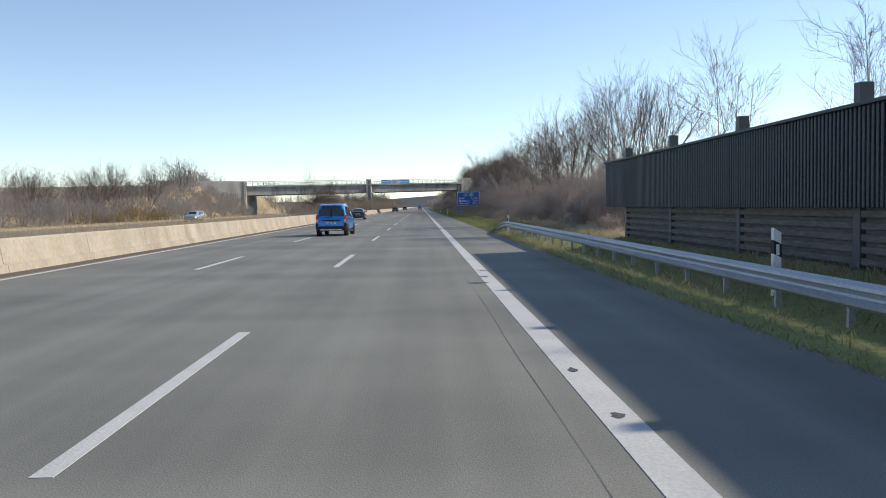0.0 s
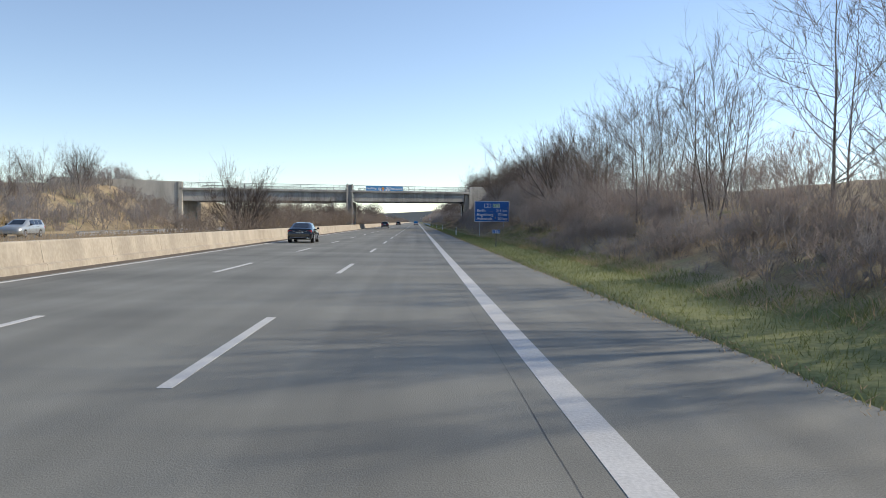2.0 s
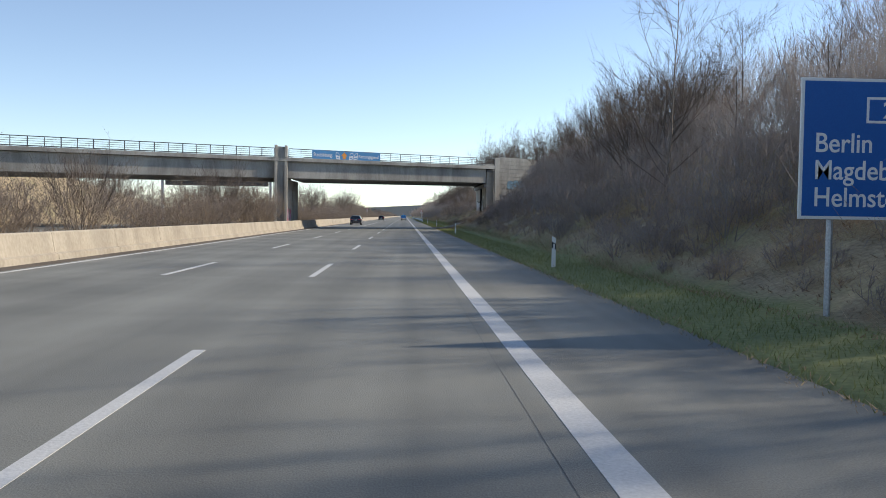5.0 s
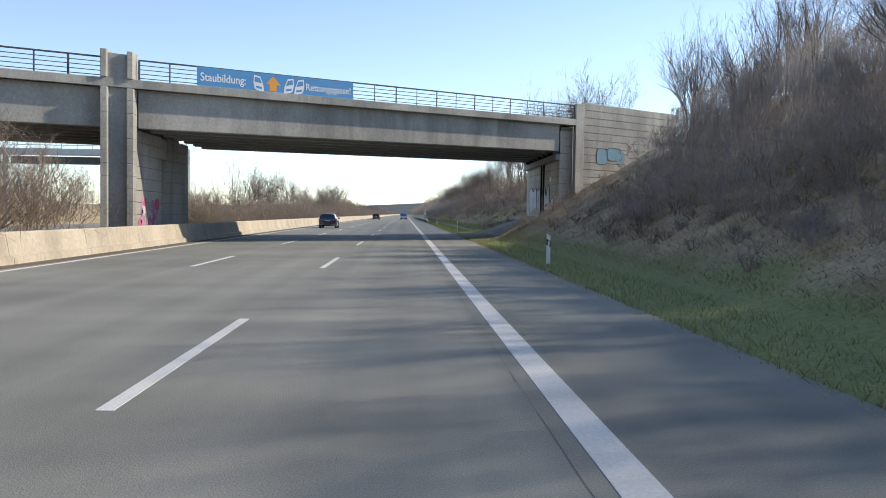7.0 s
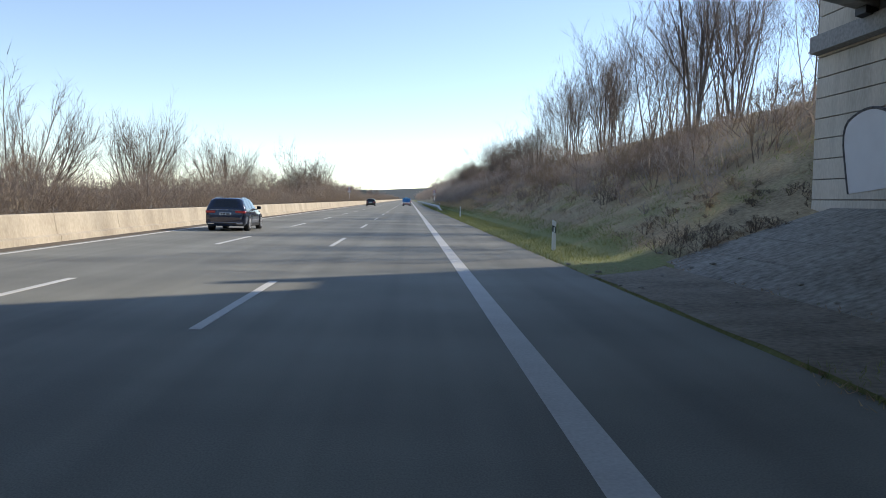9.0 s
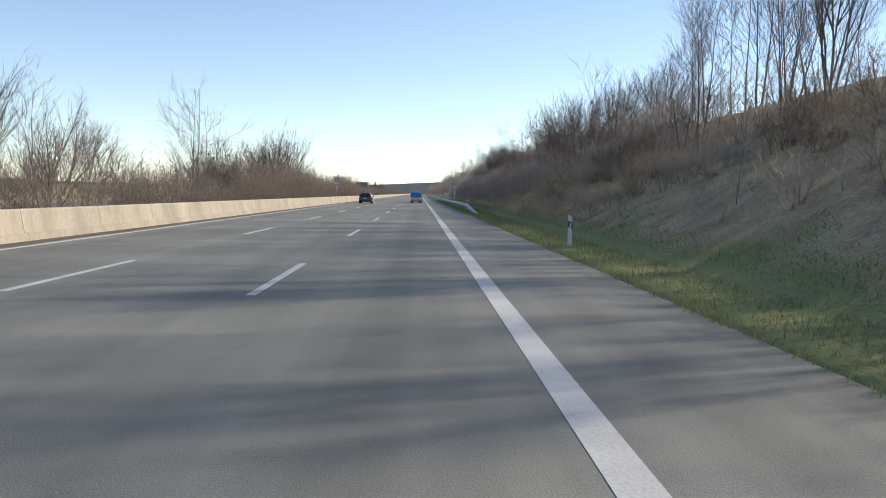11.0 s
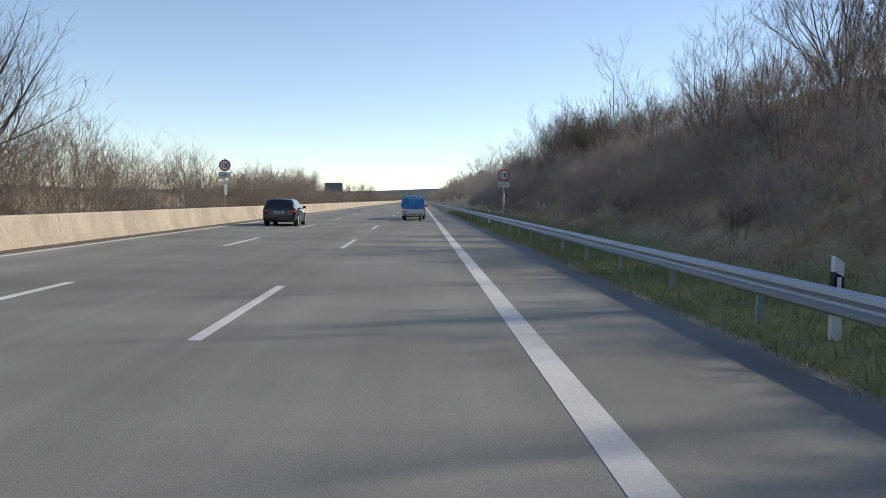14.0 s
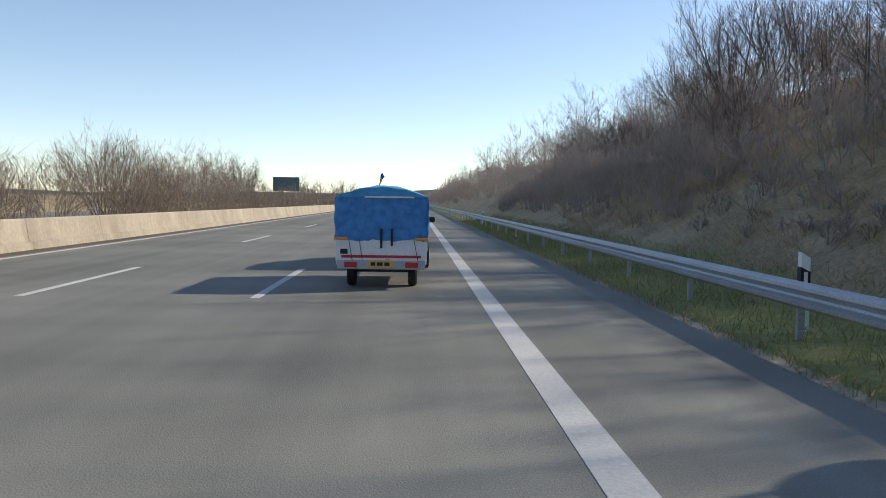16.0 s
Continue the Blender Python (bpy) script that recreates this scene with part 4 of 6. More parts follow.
def wheel(parent, x, y, r, wide, rim_mat, spokes=5):
    side = 1 if x > 0 else -1
    w = tagged(new("wheel"))
    w.parent = parent
    w.matrix_basis = pose(x, y, r)
    bm = bmesh.new()
    shape = [(0.62 * r, wide / 2 - 0.01), (0.90 * r, wide / 2), (0.985 * r, wide / 2 - 0.03), (r, 0), (0.985 * r, -wide / 2 + 0.03), (0.90 * r, -wide / 2), (0.62 * r, -wide / 2 + 0.01)]
    rows = []
    for k in range(28):
        a = k / 28 * math.tau
        rows.append([bm.verts.new((h, q * math.cos(a), q * math.sin(a))) for q, h in shape])
    for a, b in zip(rows, rows[1:] + rows[:1]):
        for i in range(len(shape)):
            j = (i + 1) % len(shape)
            bm.faces.new((a[i], a[j], b[j], b[i]))
    part("tyre", bm, TYRE, w)
    bm = tube(bmesh.new(), (side * (wide / 2 - 0.05), 0, 0), (side * (wide / 2 - 0.013), 0, 0), 0.62 * r, 0.62 * r, 24)
    tube(bm, (side * (wide / 2 - 0.013), 0, 0), (side * (wide / 2 + 0.004), 0, 0), 0.17 * r, 0.14 * r, 12)
    part("hub", bm, STEEL, w)
    bm = bmesh.new()
    for k in range(spokes):
        a = k / spokes * math.tau
        x1 = side * (wide / 2 - 0.012)
        tube(bm, (x1, 0.12 * r * math.cos(a), 0.12 * r * math.sin(a)), (x1 - side * 0.01, 0.63 * r * math.cos(a), 0.63 * r * math.sin(a)), 0.085 * r, 0.06 * r, 6)
    tube_ring = [(0.60 * r, 0.0), (0.66 * r, 0.0), (0.66 * r, 0.03), (0.60 * r, 0.03)]
    rows = []
    for k in range(24):
        a = k / 24 * math.tau
        rows.append([bm.verts.new((side * (wide / 2 - 0.028 + h), q * math.cos(a), q * math.sin(a))) for q, h in tube_ring])
    for a, b in zip(rows, rows[1:] + rows[:1]):
        for i in range(4):
            bm.faces.new((a[i], a[(i + 1) % 4], b[(i + 1) % 4], b[i]))
    part("rim", bm, rim_mat, w)


def plate(parent, x, y, z, w, h, mat, bars):
    p = part("number_plate", boxes((x - w / 2, x + w / 2, y - 0.012, y, z, z + h), bevel=0.004), mat, parent, "number plate with dark bars")
    at, bm = x - w / 2 + 0.05, bmesh.new()
    for k in bars:
        box(bm, at, at + k, y - 0.016, y - 0.0125, z + h * 0.22, z + h * 0.78)
        at += k + 0.03
    part("bars", bm, BLACK, p)


def arch(bm, x, y, r, side, grow=0.07):
    """A wheel arch lip: half a flat ring standing just proud of the body side."""
    rows = []
    for k in range(15):
        a = math.pi * (k / 14 * 1.16 - 0.08)
        c, s = math.cos(a), math.sin(a)
        rows.append([bm.verts.new((x + side * dx, y + q * c, r + q * s)) for q, dx in ((r + 0.015, 0.012), (r + grow, 0.012), (r + grow, -0.06), (r + 0.015, -0.06))])
    for a, b in zip(rows[:-1], rows[1:]):
        for i in range(4):
            bm.faces.new((a[i], a[(i + 1) % 4], b[(i + 1) % 4], b[i]))


def car(name, label, category, place, stations, paint, wheelbase, r, windows, rear_glass, screen, lamps, rim_mat, spokes=5, cladding=None, rails=None, plate_z=0.70, plate_y=-0.8,
        chrome=(), handle_y=(0.75, 1.65), mirror_y=2.0, bumper=None, glass_width=0.93):
    c = thing(name, label, category, place=place)
    body = part("body", car_body(stations), paint, c)
    wl = max(s[4] for s in stations)
    for side in (-1, 1):
        for y0, y1, l0, l1 in windows:
            part("side_window", side_window(stations, y0, y1, side, l0, l1), WINDOW, c)
        for y in (0.0, wheelbase):
            # wheel well: a dark disc just inside the tyre
            part("wheel_well", tube(bmesh.new(), (side * (wl - 0.20), y, r + 0.01), (side * (wl + 0.007), y, r + 0.01), r + 0.045, r + 0.045, 28), BLACK, c)
            bm = bmesh.new()
            arch(bm, side * wl, y, r, side, 0.09 if cladding else 0.06)
            part("wheel_arch", bm, cladding or paint, c)
            wheel(c, side * (wl - 0.075), y, r, 0.20, rim_mat, spokes)
        belt = station(stations, mirror_y)
        mz = belt[2]
        part("mirror", boxes((side * (belt[5] + 0.14) - 0.09, side * (belt[5] + 0.14) + 0.09, mirror_y - 0.07, mirror_y + 0.10, mz + 0.02, mz + 0.17), bevel=0.04), BLACK, c)
        part("mirror_arm", boxes((side * (belt[5] + 0.02) - 0.06, side * (belt[5] + 0.02) + 0.06, mirror_y - 0.02, mirror_y + 0.06, mz, mz + 0.05), bevel=0.01), BLACK, c)
        for y in handle_y:
            s = station(stations, y)
            part("door_handle", boxes((side * s[4] - 0.02, side * s[4] + 0.02, y - 0.10, y + 0.08, s[2] - 0.13, s[2] - 0.10), bevel=0.008), chrome[0] if chrome else BLACK, c)
        for y in (handle_y[0] - 0.38, handle_y[0] + 0.28, handle_y[1] + 0.62):
            s = station(stations, y)
            part("door_gap", slab([(side * (s[4] * 1.0 + 0.002), y - 0.006, s[1] + 0.18), (side * (s[4] * 1.005 + 0.004), y - 0.006, (s[1] + s[2]) / 2 + 0.06), (side * (s[5] + 0.003), y - 0.006, s[2] - 0.02),
                                   (side * (s[5] + 0.003), y + 0.006, s[2] - 0.02), (side * (s[4] * 1.005 + 0.004), y + 0.006, (s[1] + s[2]) / 2 + 0.06), (side * (s[4] + 0.002), y + 0.006, s[1] + 0.18)], 0.01, (-side, 0, 0)), BLACK, c)
        part("sill", boxes((side * wl - 0.03, side * wl + 0.012, r + 0.10, wheelbase - r - 0.10, 0.20, 0.33), bevel=0.012), cladding or BLACK, c)
        if chrome:
            bm, ys = bmesh.new(), [windows[0][0] - 0.02 + k / 8 * (windows[-1][1] - windows[0][0]) for k in range(9)]
            for a, b in zip(ys[:-1], ys[1:]):
                p, q = ring_of(station(stations, a)), ring_of(station(stations, b))
                tube(bm, (side * (p[4][0] + 0.004), a, p[4][1] + 0.025), (side * (q[4][0] + 0.004), b, q[4][1] + 0.025), 0.010, 0.010, 5)
            part("window_trim", bm, chrome[0], c, "bright strip below the side windows")
        if rails:
            y0, y1, dx, mat = rails
            s0, s1 = station(stations, y0), station(stations, y1)
            bm = bmesh.new()
            pts = []
            for k in range(9):
                u = k / 8
                s = station(stations, y0 + (y1 - y0) * u)
                lift = 0.038 * min(1, 4 * u, 4 * (1 - u))
                pts.append((side * (s[6] * 0.90 + dx), y0 + (y1 - y0) * u, s[3] - 0.015 + lift))
            for a, b in zip(pts[:-1], pts[1:]):
                tube(bm, a, b, 0.02, 0.02, 6)
            part("roof_rail", bm, mat, c)
        for x0, x1, z0, z1, y0, y1 in lamps:
            part("rear_lamp", boxes((min(side * x0, side * x1), max(side * x0, side * x1), y0, y1, z0, z1), bevel=0.03), LAMP, c, "red rear lamp")
    part("rear_window", cross_window(stations, *rear_glass, True, glass_width), WINDOW, c)
    part("windscreen", cross_window(stations, *screen, False), WINDOW, c)
    plate(c, 0, plate_y, plate_z, 0.52, 0.11, SIGN_WHITE, (0.08, 0.10, 0.16))
    if chrome:
        for d in chrome[1:]:
            part("trim", boxes(d, bevel=0.008), chrome[0], c, "bright trim")
    if bumper:
        part("bumper", boxes(*bumper, bevel=0.035), cladding or BLACK, c)
    return c


VAN = [(-0.66, 0.40, 0.58, 0.62, 0.72, 0.70, 0.62), (-0.62, 0.30, 0.92, 0.98, 0.83, 0.83, 0.78), (-0.57, 0.30, 1.03, 1.08, 0.86, 0.855, 0.80), (-0.47, 0.30, 1.05, 1.62, 0.87, 0.86, 0.745), (-0.40, 0.30, 1.05, 1.75, 0.875, 0.865, 0.72),
       (-0.22, 0.30, 1.06, 1.80, 0.875, 0.865, 0.71), (0.6, 0.30, 1.07, 1.83, 0.875, 0.865, 0.70), (1.5, 0.30, 1.07, 1.81, 0.875, 0.865, 0.69), (2.05, 0.30, 1.06, 1.66, 0.875, 0.86, 0.67),
       (2.72, 0.30, 1.05, 1.15, 0.87, 0.85, 0.74), (3.15, 0.30, 0.99, 1.06, 0.85, 0.82, 0.70), (3.52, 0.34, 0.80, 0.88, 0.80, 0.76, 0.64), (3.62, 0.38, 0.62, 0.68, 0.70, 0.66, 0.56)]
van = car("van", "bright blue compact van with roof rails and grey cladding", "car", pose(-2.75, 44.3, 0, 0, 0, -2.5), VAN, PAINT_BLUE, 2.81, 0.325,
          ((-0.22, 0.86, 0.12, 0.0), (1.02, 1.98, 0.0, -0.22)), (-0.56, -0.43), (2.06, 2.68), ((0.735, 0.872, 0.74, 1.20, -0.632, -0.44),), STEEL, 6, BLACK,
          (-0.2, 1.5, 0.02, ZINC), 0.69, -0.655, handle_y=(0.95, 1.25), mirror_y=2.1, bumper=[(-0.84, 0.84, -0.70, -0.40, 0.30, 0.56)])
part("skid_plate", slab([(-0.64, -0.716, 0.33), (0.64, -0.716, 0.33), (0.56, -0.716, 0.41), (0.30, -0.716, 0.385), (-0.30, -0.716, 0.385), (-0.56, -0.716, 0.41)], 0.02), RIM, van, "silver skid plate under the bumper")
part("door_split", boxes((-0.006, 0.006, -0.652, -0.60, 0.58, 0.98)), BLACK, van)
part("window_bar", boxes((-0.045, 0.045, -0.60, -0.44, 1.06, 1.70), bevel=0.01), BLACK, van)
part("wiper", boxes((-0.34, -0.04, -0.635, -0.60, 1.06, 1.085), bevel=0.005), BLACK, van)
for side in (-1, 1):
    part("bumper_corner", boxes((side * 0.80 - 0.09, side * 0.80 + 0.09, -0.66, -0.36, 0.40, 0.73), bevel=0.03), BLACK, van, "grey cladding below the lamp")
part("handle_strip", boxes((-0.52, 0.52, -0.648, -0.60, 0.85, 0.93), bevel=0.01), BLACK, van)
for side in (-1, 1):
    part("lamp_lens", boxes((side * 0.80 - 0.04, side * 0.80 + 0.04, -0.640, -0.60, 0.80, 0.96), bevel=0.015), LAMP_CLEAR, van)
    part("door_rail", boxes((side * 0.872 - 0.012, side * 0.872 + 0.012, -0.1, 0.62, 0.93, 0.985), bevel=0.005), BLACK, van)

SEDAN = [(-1.02, 0.42, 0.60, 0.64, 0.72, 0.70, 0.58), (-0.98, 0.28, 0.84, 0.90, 0.82, 0.80, 0.70), (-0.90, 0.24, 0.95, 1.00, 0.86, 0.82, 0.72), (-0.55, 0.22, 0.97, 1.04, 0.885, 0.85, 0.72), (-0.42, 0.22, 0.97, 1.08, 0.89, 0.855, 0.72), (0.32, 0.22, 0.96, 1.40, 0.90, 0.86, 0.65),
         (0.85, 0.22, 0.95, 1.45, 0.905, 0.865, 0.64), (1.35, 0.22, 0.94, 1.44, 0.905, 0.865, 0.64), (1.7, 0.22, 0.93, 1.36, 0.905, 0.86, 0.64), (2.45, 0.22, 0.92, 0.99, 0.90, 0.83, 0.70), (3.2, 0.25, 0.82, 0.87, 0.87, 0.80, 0.66), (3.6, 0.30, 0.68, 0.72, 0.78, 0.70, 0.5), (3.68, 0.36, 0.55, 0.58, 0.66, 0.6, 0.4)]
car("saloon_car", "shiny black saloon car with chrome trim", "car", pose(-5.95, 108.0, 0), SEDAN, PAINT_BLACK, 2.84, 0.325,
    ((-0.25, 0.62, 0.42, 0.0), (0.70, 1.62, 0.0, -0.12)), (-0.38, 0.28), (1.72, 2.40), ((0.46, 0.86, 0.74, 0.90, -0.985, -0.72),), RIM, 5, None, None, 0.66, -1.0,
    (CHROME, (-0.50, 0.50, -1.005, -0.96, 0.83, 0.855), (-0.74, 0.74, -1.022, -0.98, 0.375, 0.39), (-0.76, -0.50, -1.03, -0.98, 0.32, 0.355), (0.50, 0.76, -1.03, -0.98, 0.32, 0.355), (-0.912, -0.895, 0.5, 2.3, 0.27, 0.29), (0.895, 0.912, 0.5, 2.3, 0.27, 0.29)), (0.35, 1.35), 1.85)

ESTATE = [(-1.00, 0.42, 0.58, 0.62, 0.72, 0.70, 0.58), (-0.97, 0.28, 0.82, 0.88, 0.83, 0.82, 0.74), (-0.94, 0.24, 0.97, 1.02, 0.87, 0.85, 0.79), (-0.84, 0.22, 0.99, 1.24, 0.89, 0.865, 0.745), (-0.74, 0.22, 0.99, 1.42, 0.895, 0.87, 0.70), (-0.62, 0.22, 0.99, 1.47, 0.895, 0.87, 0.68),
          (0.5, 0.22, 0.97, 1.49, 0.905, 0.87, 0.66), (1.25, 0.22, 0.96, 1.475, 0.905, 0.87, 0.66), (1.7, 0.22, 0.95, 1.39, 0.905, 0.865, 0.66), (2.45, 0.22, 0.93, 1.0, 0.90, 0.84, 0.70), (3.2, 0.25, 0.83, 0.88, 0.88, 0.81, 0.66), (3.62, 0.30, 0.68, 0.72, 0.80, 0.72, 0.5), (3.72, 0.36, 0.55, 0.58, 0.68, 0.62, 0.4)]
ESTATE_GLASS = ((-0.55, 0.10, 0.05, 0.0), (0.16, 0.78, 0.0, 0.0), (0.86, 1.66, 0.0, -0.12))
car("estate_car", "dark navy estate car with chrome strips and roof rails", "car", pose(-5.67, 263.4, 0), ESTATE, PAINT_NAVY, 2.94, 0.34,
    ESTATE_GLASS, (-0.92, -0.755), (1.72, 2.40), ((0.44, 0.885, 0.81, 0.915, -0.992, -0.68),), RIM, 5, None, (-0.50, 1.4, -0.03, CHROME), 0.72, -0.985,
    (CHROME, (-0.70, 0.70, -0.985, -0.94, 0.945, 0.965), (-0.78, 0.78, -1.005, -0.96, 0.385, 0.40), (-0.78, -0.50, -1.015, -0.96, 0.32, 0.36), (0.50, 0.78, -1.015, -0.96, 0.32, 0.36), (-0.912, -0.895, 0.5, 2.4, 0.27, 0.29), (0.895, 0.912, 0.5, 2.4, 0.27, 0.29)), (0.40, 1.35), 1.85, glass_width=0.80)
car("estate_car", "black estate car with bright alloy wheels", "car", pose(-5.17, 398.4, 0), ESTATE, PAINT_BLACK, 2.81, 0.33,
    ESTATE_GLASS, (-0.92, -0.755), (1.72, 2.40), ((0.50, 0.885, 0.76, 0.88, -0.997, -0.66),), RIM, 5, None, (-0.50, 1.4, -0.03, BLACK), 0.70, -0.985, (), (0.40, 1.35), 1.85, glass_width=0.80)
car("estate_car", "silver car on the far carriageway", "car", pose(-29.6, 117.5, 0, 0, 0, 180), ESTATE, PAINT_SILVER, 2.7, 0.32,
    ESTATE_GLASS, (-0.92, -0.755), (1.72, 2.40), ((0.50, 0.885, 0.76, 0.88, -0.997, -0.66),), RIM, 5, None, None, 0.70, -0.985, (), (0.40, 1.35), 1.85, glass_width=0.80)

# ---------------------------------------------------------------- trailer and the van that tows it
TRX, TRY = 1.98, 416.4
trailer = thing("trailer", "small aluminium box trailer under a strapped blue tarpaulin", "trailer", place=pose(TRX, TRY, 0) @ Matrix.Diagonal((0.955, 1, 0.985, 1)))
part("chassis", boxes((-0.62, -0.52, -0.55, 2.2, 0.38, 0.46), (0.52, 0.62, -0.55, 2.2, 0.38, 0.46), (-0.62, 0.62, 0.6, 0.7, 0.36, 0.44), bevel=0.008), STEEL, trailer)
part("drawbar", boxes((-0.05, 0.05, 2.1, 3.5, 0.40, 0.48), bevel=0.01), STEEL, trailer)
part("axle", tube(bmesh.new(), (-0.7, 0, 0.30), (0.7, 0, 0.30), 0.04), STEEL, trailer)
for side in (-1, 1):
    wheel(trailer, side * 0.60, 0.0, 0.29, 0.17, STEEL, 5)
    part("side_board", boxes((side * 0.85 - 0.015, side * 0.85 + 0.015, -0.62, 2.25, 0.46, 0.93), bevel=0.008), ALUMINIUM, trailer)
    part("rear_lamp", boxes((side * 0.58 - 0.12, side * 0.58 + 0.12, -0.72, -0.655, 0.40, 0.50), bevel=0.012), LAMP, trailer, "red rear lamp")
    part("corner_marker", boxes((side * 0.77 - 0.13, side * 0.77 + 0.13, -0.722, -0.66, 0.905, 0.955), bevel=0.01), BANNER_ORANGE, trailer, "orange strap end")
part("floor_board", boxes((-0.86, 0.86, -0.64, 2.27, 0.455, 0.50), bevel=0.006), ALUMINIUM, trailer)
part("tailgate", boxes((-0.87, 0.87, -0.66, -0.625, 0.505, 0.93), bevel=0.01), ALUMINIUM, trailer, "pale aluminium tailgate")
part("red_strip", boxes((-0.76, 0.76, -0.672, -0.6605, 0.575, 0.625), bevel=0.003), SIGN_RED, trailer, "red reflective strip")
part("light_bar", boxes((-0.84, 0.84, -0.67, -0.60, 0.36, 0.53), bevel=0.012), ZINC, trailer, "grey metal light bar")
part("name_strip", boxes((-0.34, -0.05, -0.668, -0.6605, 0.67, 0.735), bevel=0.002), SIGN_WHITE, trailer)
part("catch", boxes((-0.78, -0.64, -0.675, -0.6605, 0.645, 0.735), bevel=0.004), BLACK, trailer)
plate(trailer, 0.0, -0.672, 0.405, 0.50, 0.115, PLATE_YELLOW, (0.09, 0.11, 0.10))
part("plate_lamp", boxes((0.08, 0.16, -0.69, -0.672, 0.535, 0.58), bevel=0.006), LAMP_CLEAR, trailer)
# tarpaulin: creased hanging cover and a domed top
bm = bmesh.new()
r = random.Random(5)
AROUND = 88
rows = []
for q in range(15):
    z = 0.90 + 0.80 * q / 14
    hw = 0.89 + 0.016 * math.sin(math.pi * q / 14) - 0.006 * q / 14
    row = []
    for k in range(AROUND):
        u = k / AROUND * 4
        side, t = int(u), u - int(u)
        y0, y1 = -0.68, 2.30
        x, y = ((-hw + 2 * hw * t, y0), (hw, y0 + (y1 - y0) * t), (hw - 2 * hw * t, y1), (-hw, y1 - (y1 - y0) * t))[side]
        # slack folds that run down and aslant, stiller towards the top edge
        loose = 1.15 - 0.6 * q / 14
        wave = 0.011 * math.sin(k * 0.95 + 4 * z + 1.2 * math.sin(k * 0.21)) + 0.009 * math.sin(k * 0.43 - z * 13) + 0.006 * math.sin(k * 0.8 + z * 21) + r.uniform(-0.004, 0.004)
        cx, cy = x / 0.9, (y - 0.8) / 1.5
        hang = 0.016 * math.sin(k * 0.77) + r.uniform(-0.012, 0.012) if q == 0 else 0
        row.append(bm.verts.new((x + wave * loose * cx, y + wave * loose * cy, z + hang)))
    rows.append(row)
for a, b in zip(rows[:-1], rows[1:]):
    for i in range(AROUND):
        bm.faces.new((a[i], a[(i + 1) % AROUND], b[(i + 1) % AROUND], b[i]))
for f in bm.faces:
    f.smooth = True
cover = part("tarpaulin", bm, TARP, trailer, "creased dark blue tarpaulin")
bm = bmesh.new()
rows = []
for j in range(8):
    y = -0.70 + 3.02 * j / 7
    rows.append([bm.verts.new((-0.90 + 1.8 * i / 12, y, 1.69 + (0.25 * math.sin(math.pi * i / 12) ** 0.8) * (0.75 + 0.25 * math.sin(math.pi * j / 7)) + 0.01 * math.sin(i * 2.2 + j))) for i in range(13)])
for a, b in zip(rows[:-1], rows[1:]):
    for i in range(12):
        bm.faces.new((a[i], a[i + 1], b[i + 1], b[i]))
for row in (rows[0], rows[-1]):
    bm.faces.new(row)
for f in bm.faces:
    f.smooth = len(f.verts) == 4
part("tarpaulin_top", bm, TARP_TOP, trailer, "paler domed top of the tarpaulin")
part("hem", boxes((-0.32, 0.62, -0.715, -0.70, 1.685, 1.715), bevel=0.004), SIGN_WHITE, trailer, "pale cord")
for x, z0 in ((0.0, 0.76), (0.20, 0.80)):
    part("strap", boxes((x - 0.022, x + 0.022, -0.722, -0.708, z0, 1.12), bevel=0.004), BLACK, trailer, "dark hanging strap")
for x0, x1 in ((-0.62, -0.55), (-0.42, -0.36), (0.62, 0.70)):
    bm = tube(bmesh.new(), (x0, -0.69, 0.92), (x1, -0.675, 0.52), 0.006, 0.006, 5)
    part("lashing", bm, BLACK, trailer)
car("van", "blue-grey van towing the trailer", "car", pose(2.02, 421.0, 0), [(s[0], s[1], s[2] * 0.97, s[3] * 0.97, s[4] * 1.03, s[5] * 1.03, s[6] * 1.0) for s in VAN], PAINT_GREY, 2.81, 0.33,
          ((-0.22, 0.86, 0.12, 0.0), (1.02, 1.98, 0.0, -0.22)), (-0.56, -0.43), (2.06, 2.68), ((0.72, 0.90, 0.80, 1.25, -0.64, -0.40),), RIM, 5, BLACK, None, 0.66, -0.635, handle_y=(0.95, 1.25), mirror_y=2.1)
flag = thing("flag", "small blue and yellow flag on a thin rod", "flag", place=pose(1.70, 420.9, 1.74))
part("rod", tube(bmesh.new(), (0, 0, 0), (0.06, 0, 0.52), 0.006, 0.004, 6), BLACK, flag)
part("cloth", slab([(0.030, 0, 0.30), (0.00, 0, 0.24), (0.05, 0, 0.26), (0.10, 0, 0.38), (0.05, 0, 0.40)], 0.010, (0, 1, 0)), FLAG_YELLOW, flag)
part("cloth", slab([(0.05, 0, 0.405), (0.10, 0, 0.385), (0.15, 0, 0.45), (0.09, 0, 0.54), (0.06, 0, 0.51)], 0.010, (0, 1, 0)), FLAG_BLUE, flag)

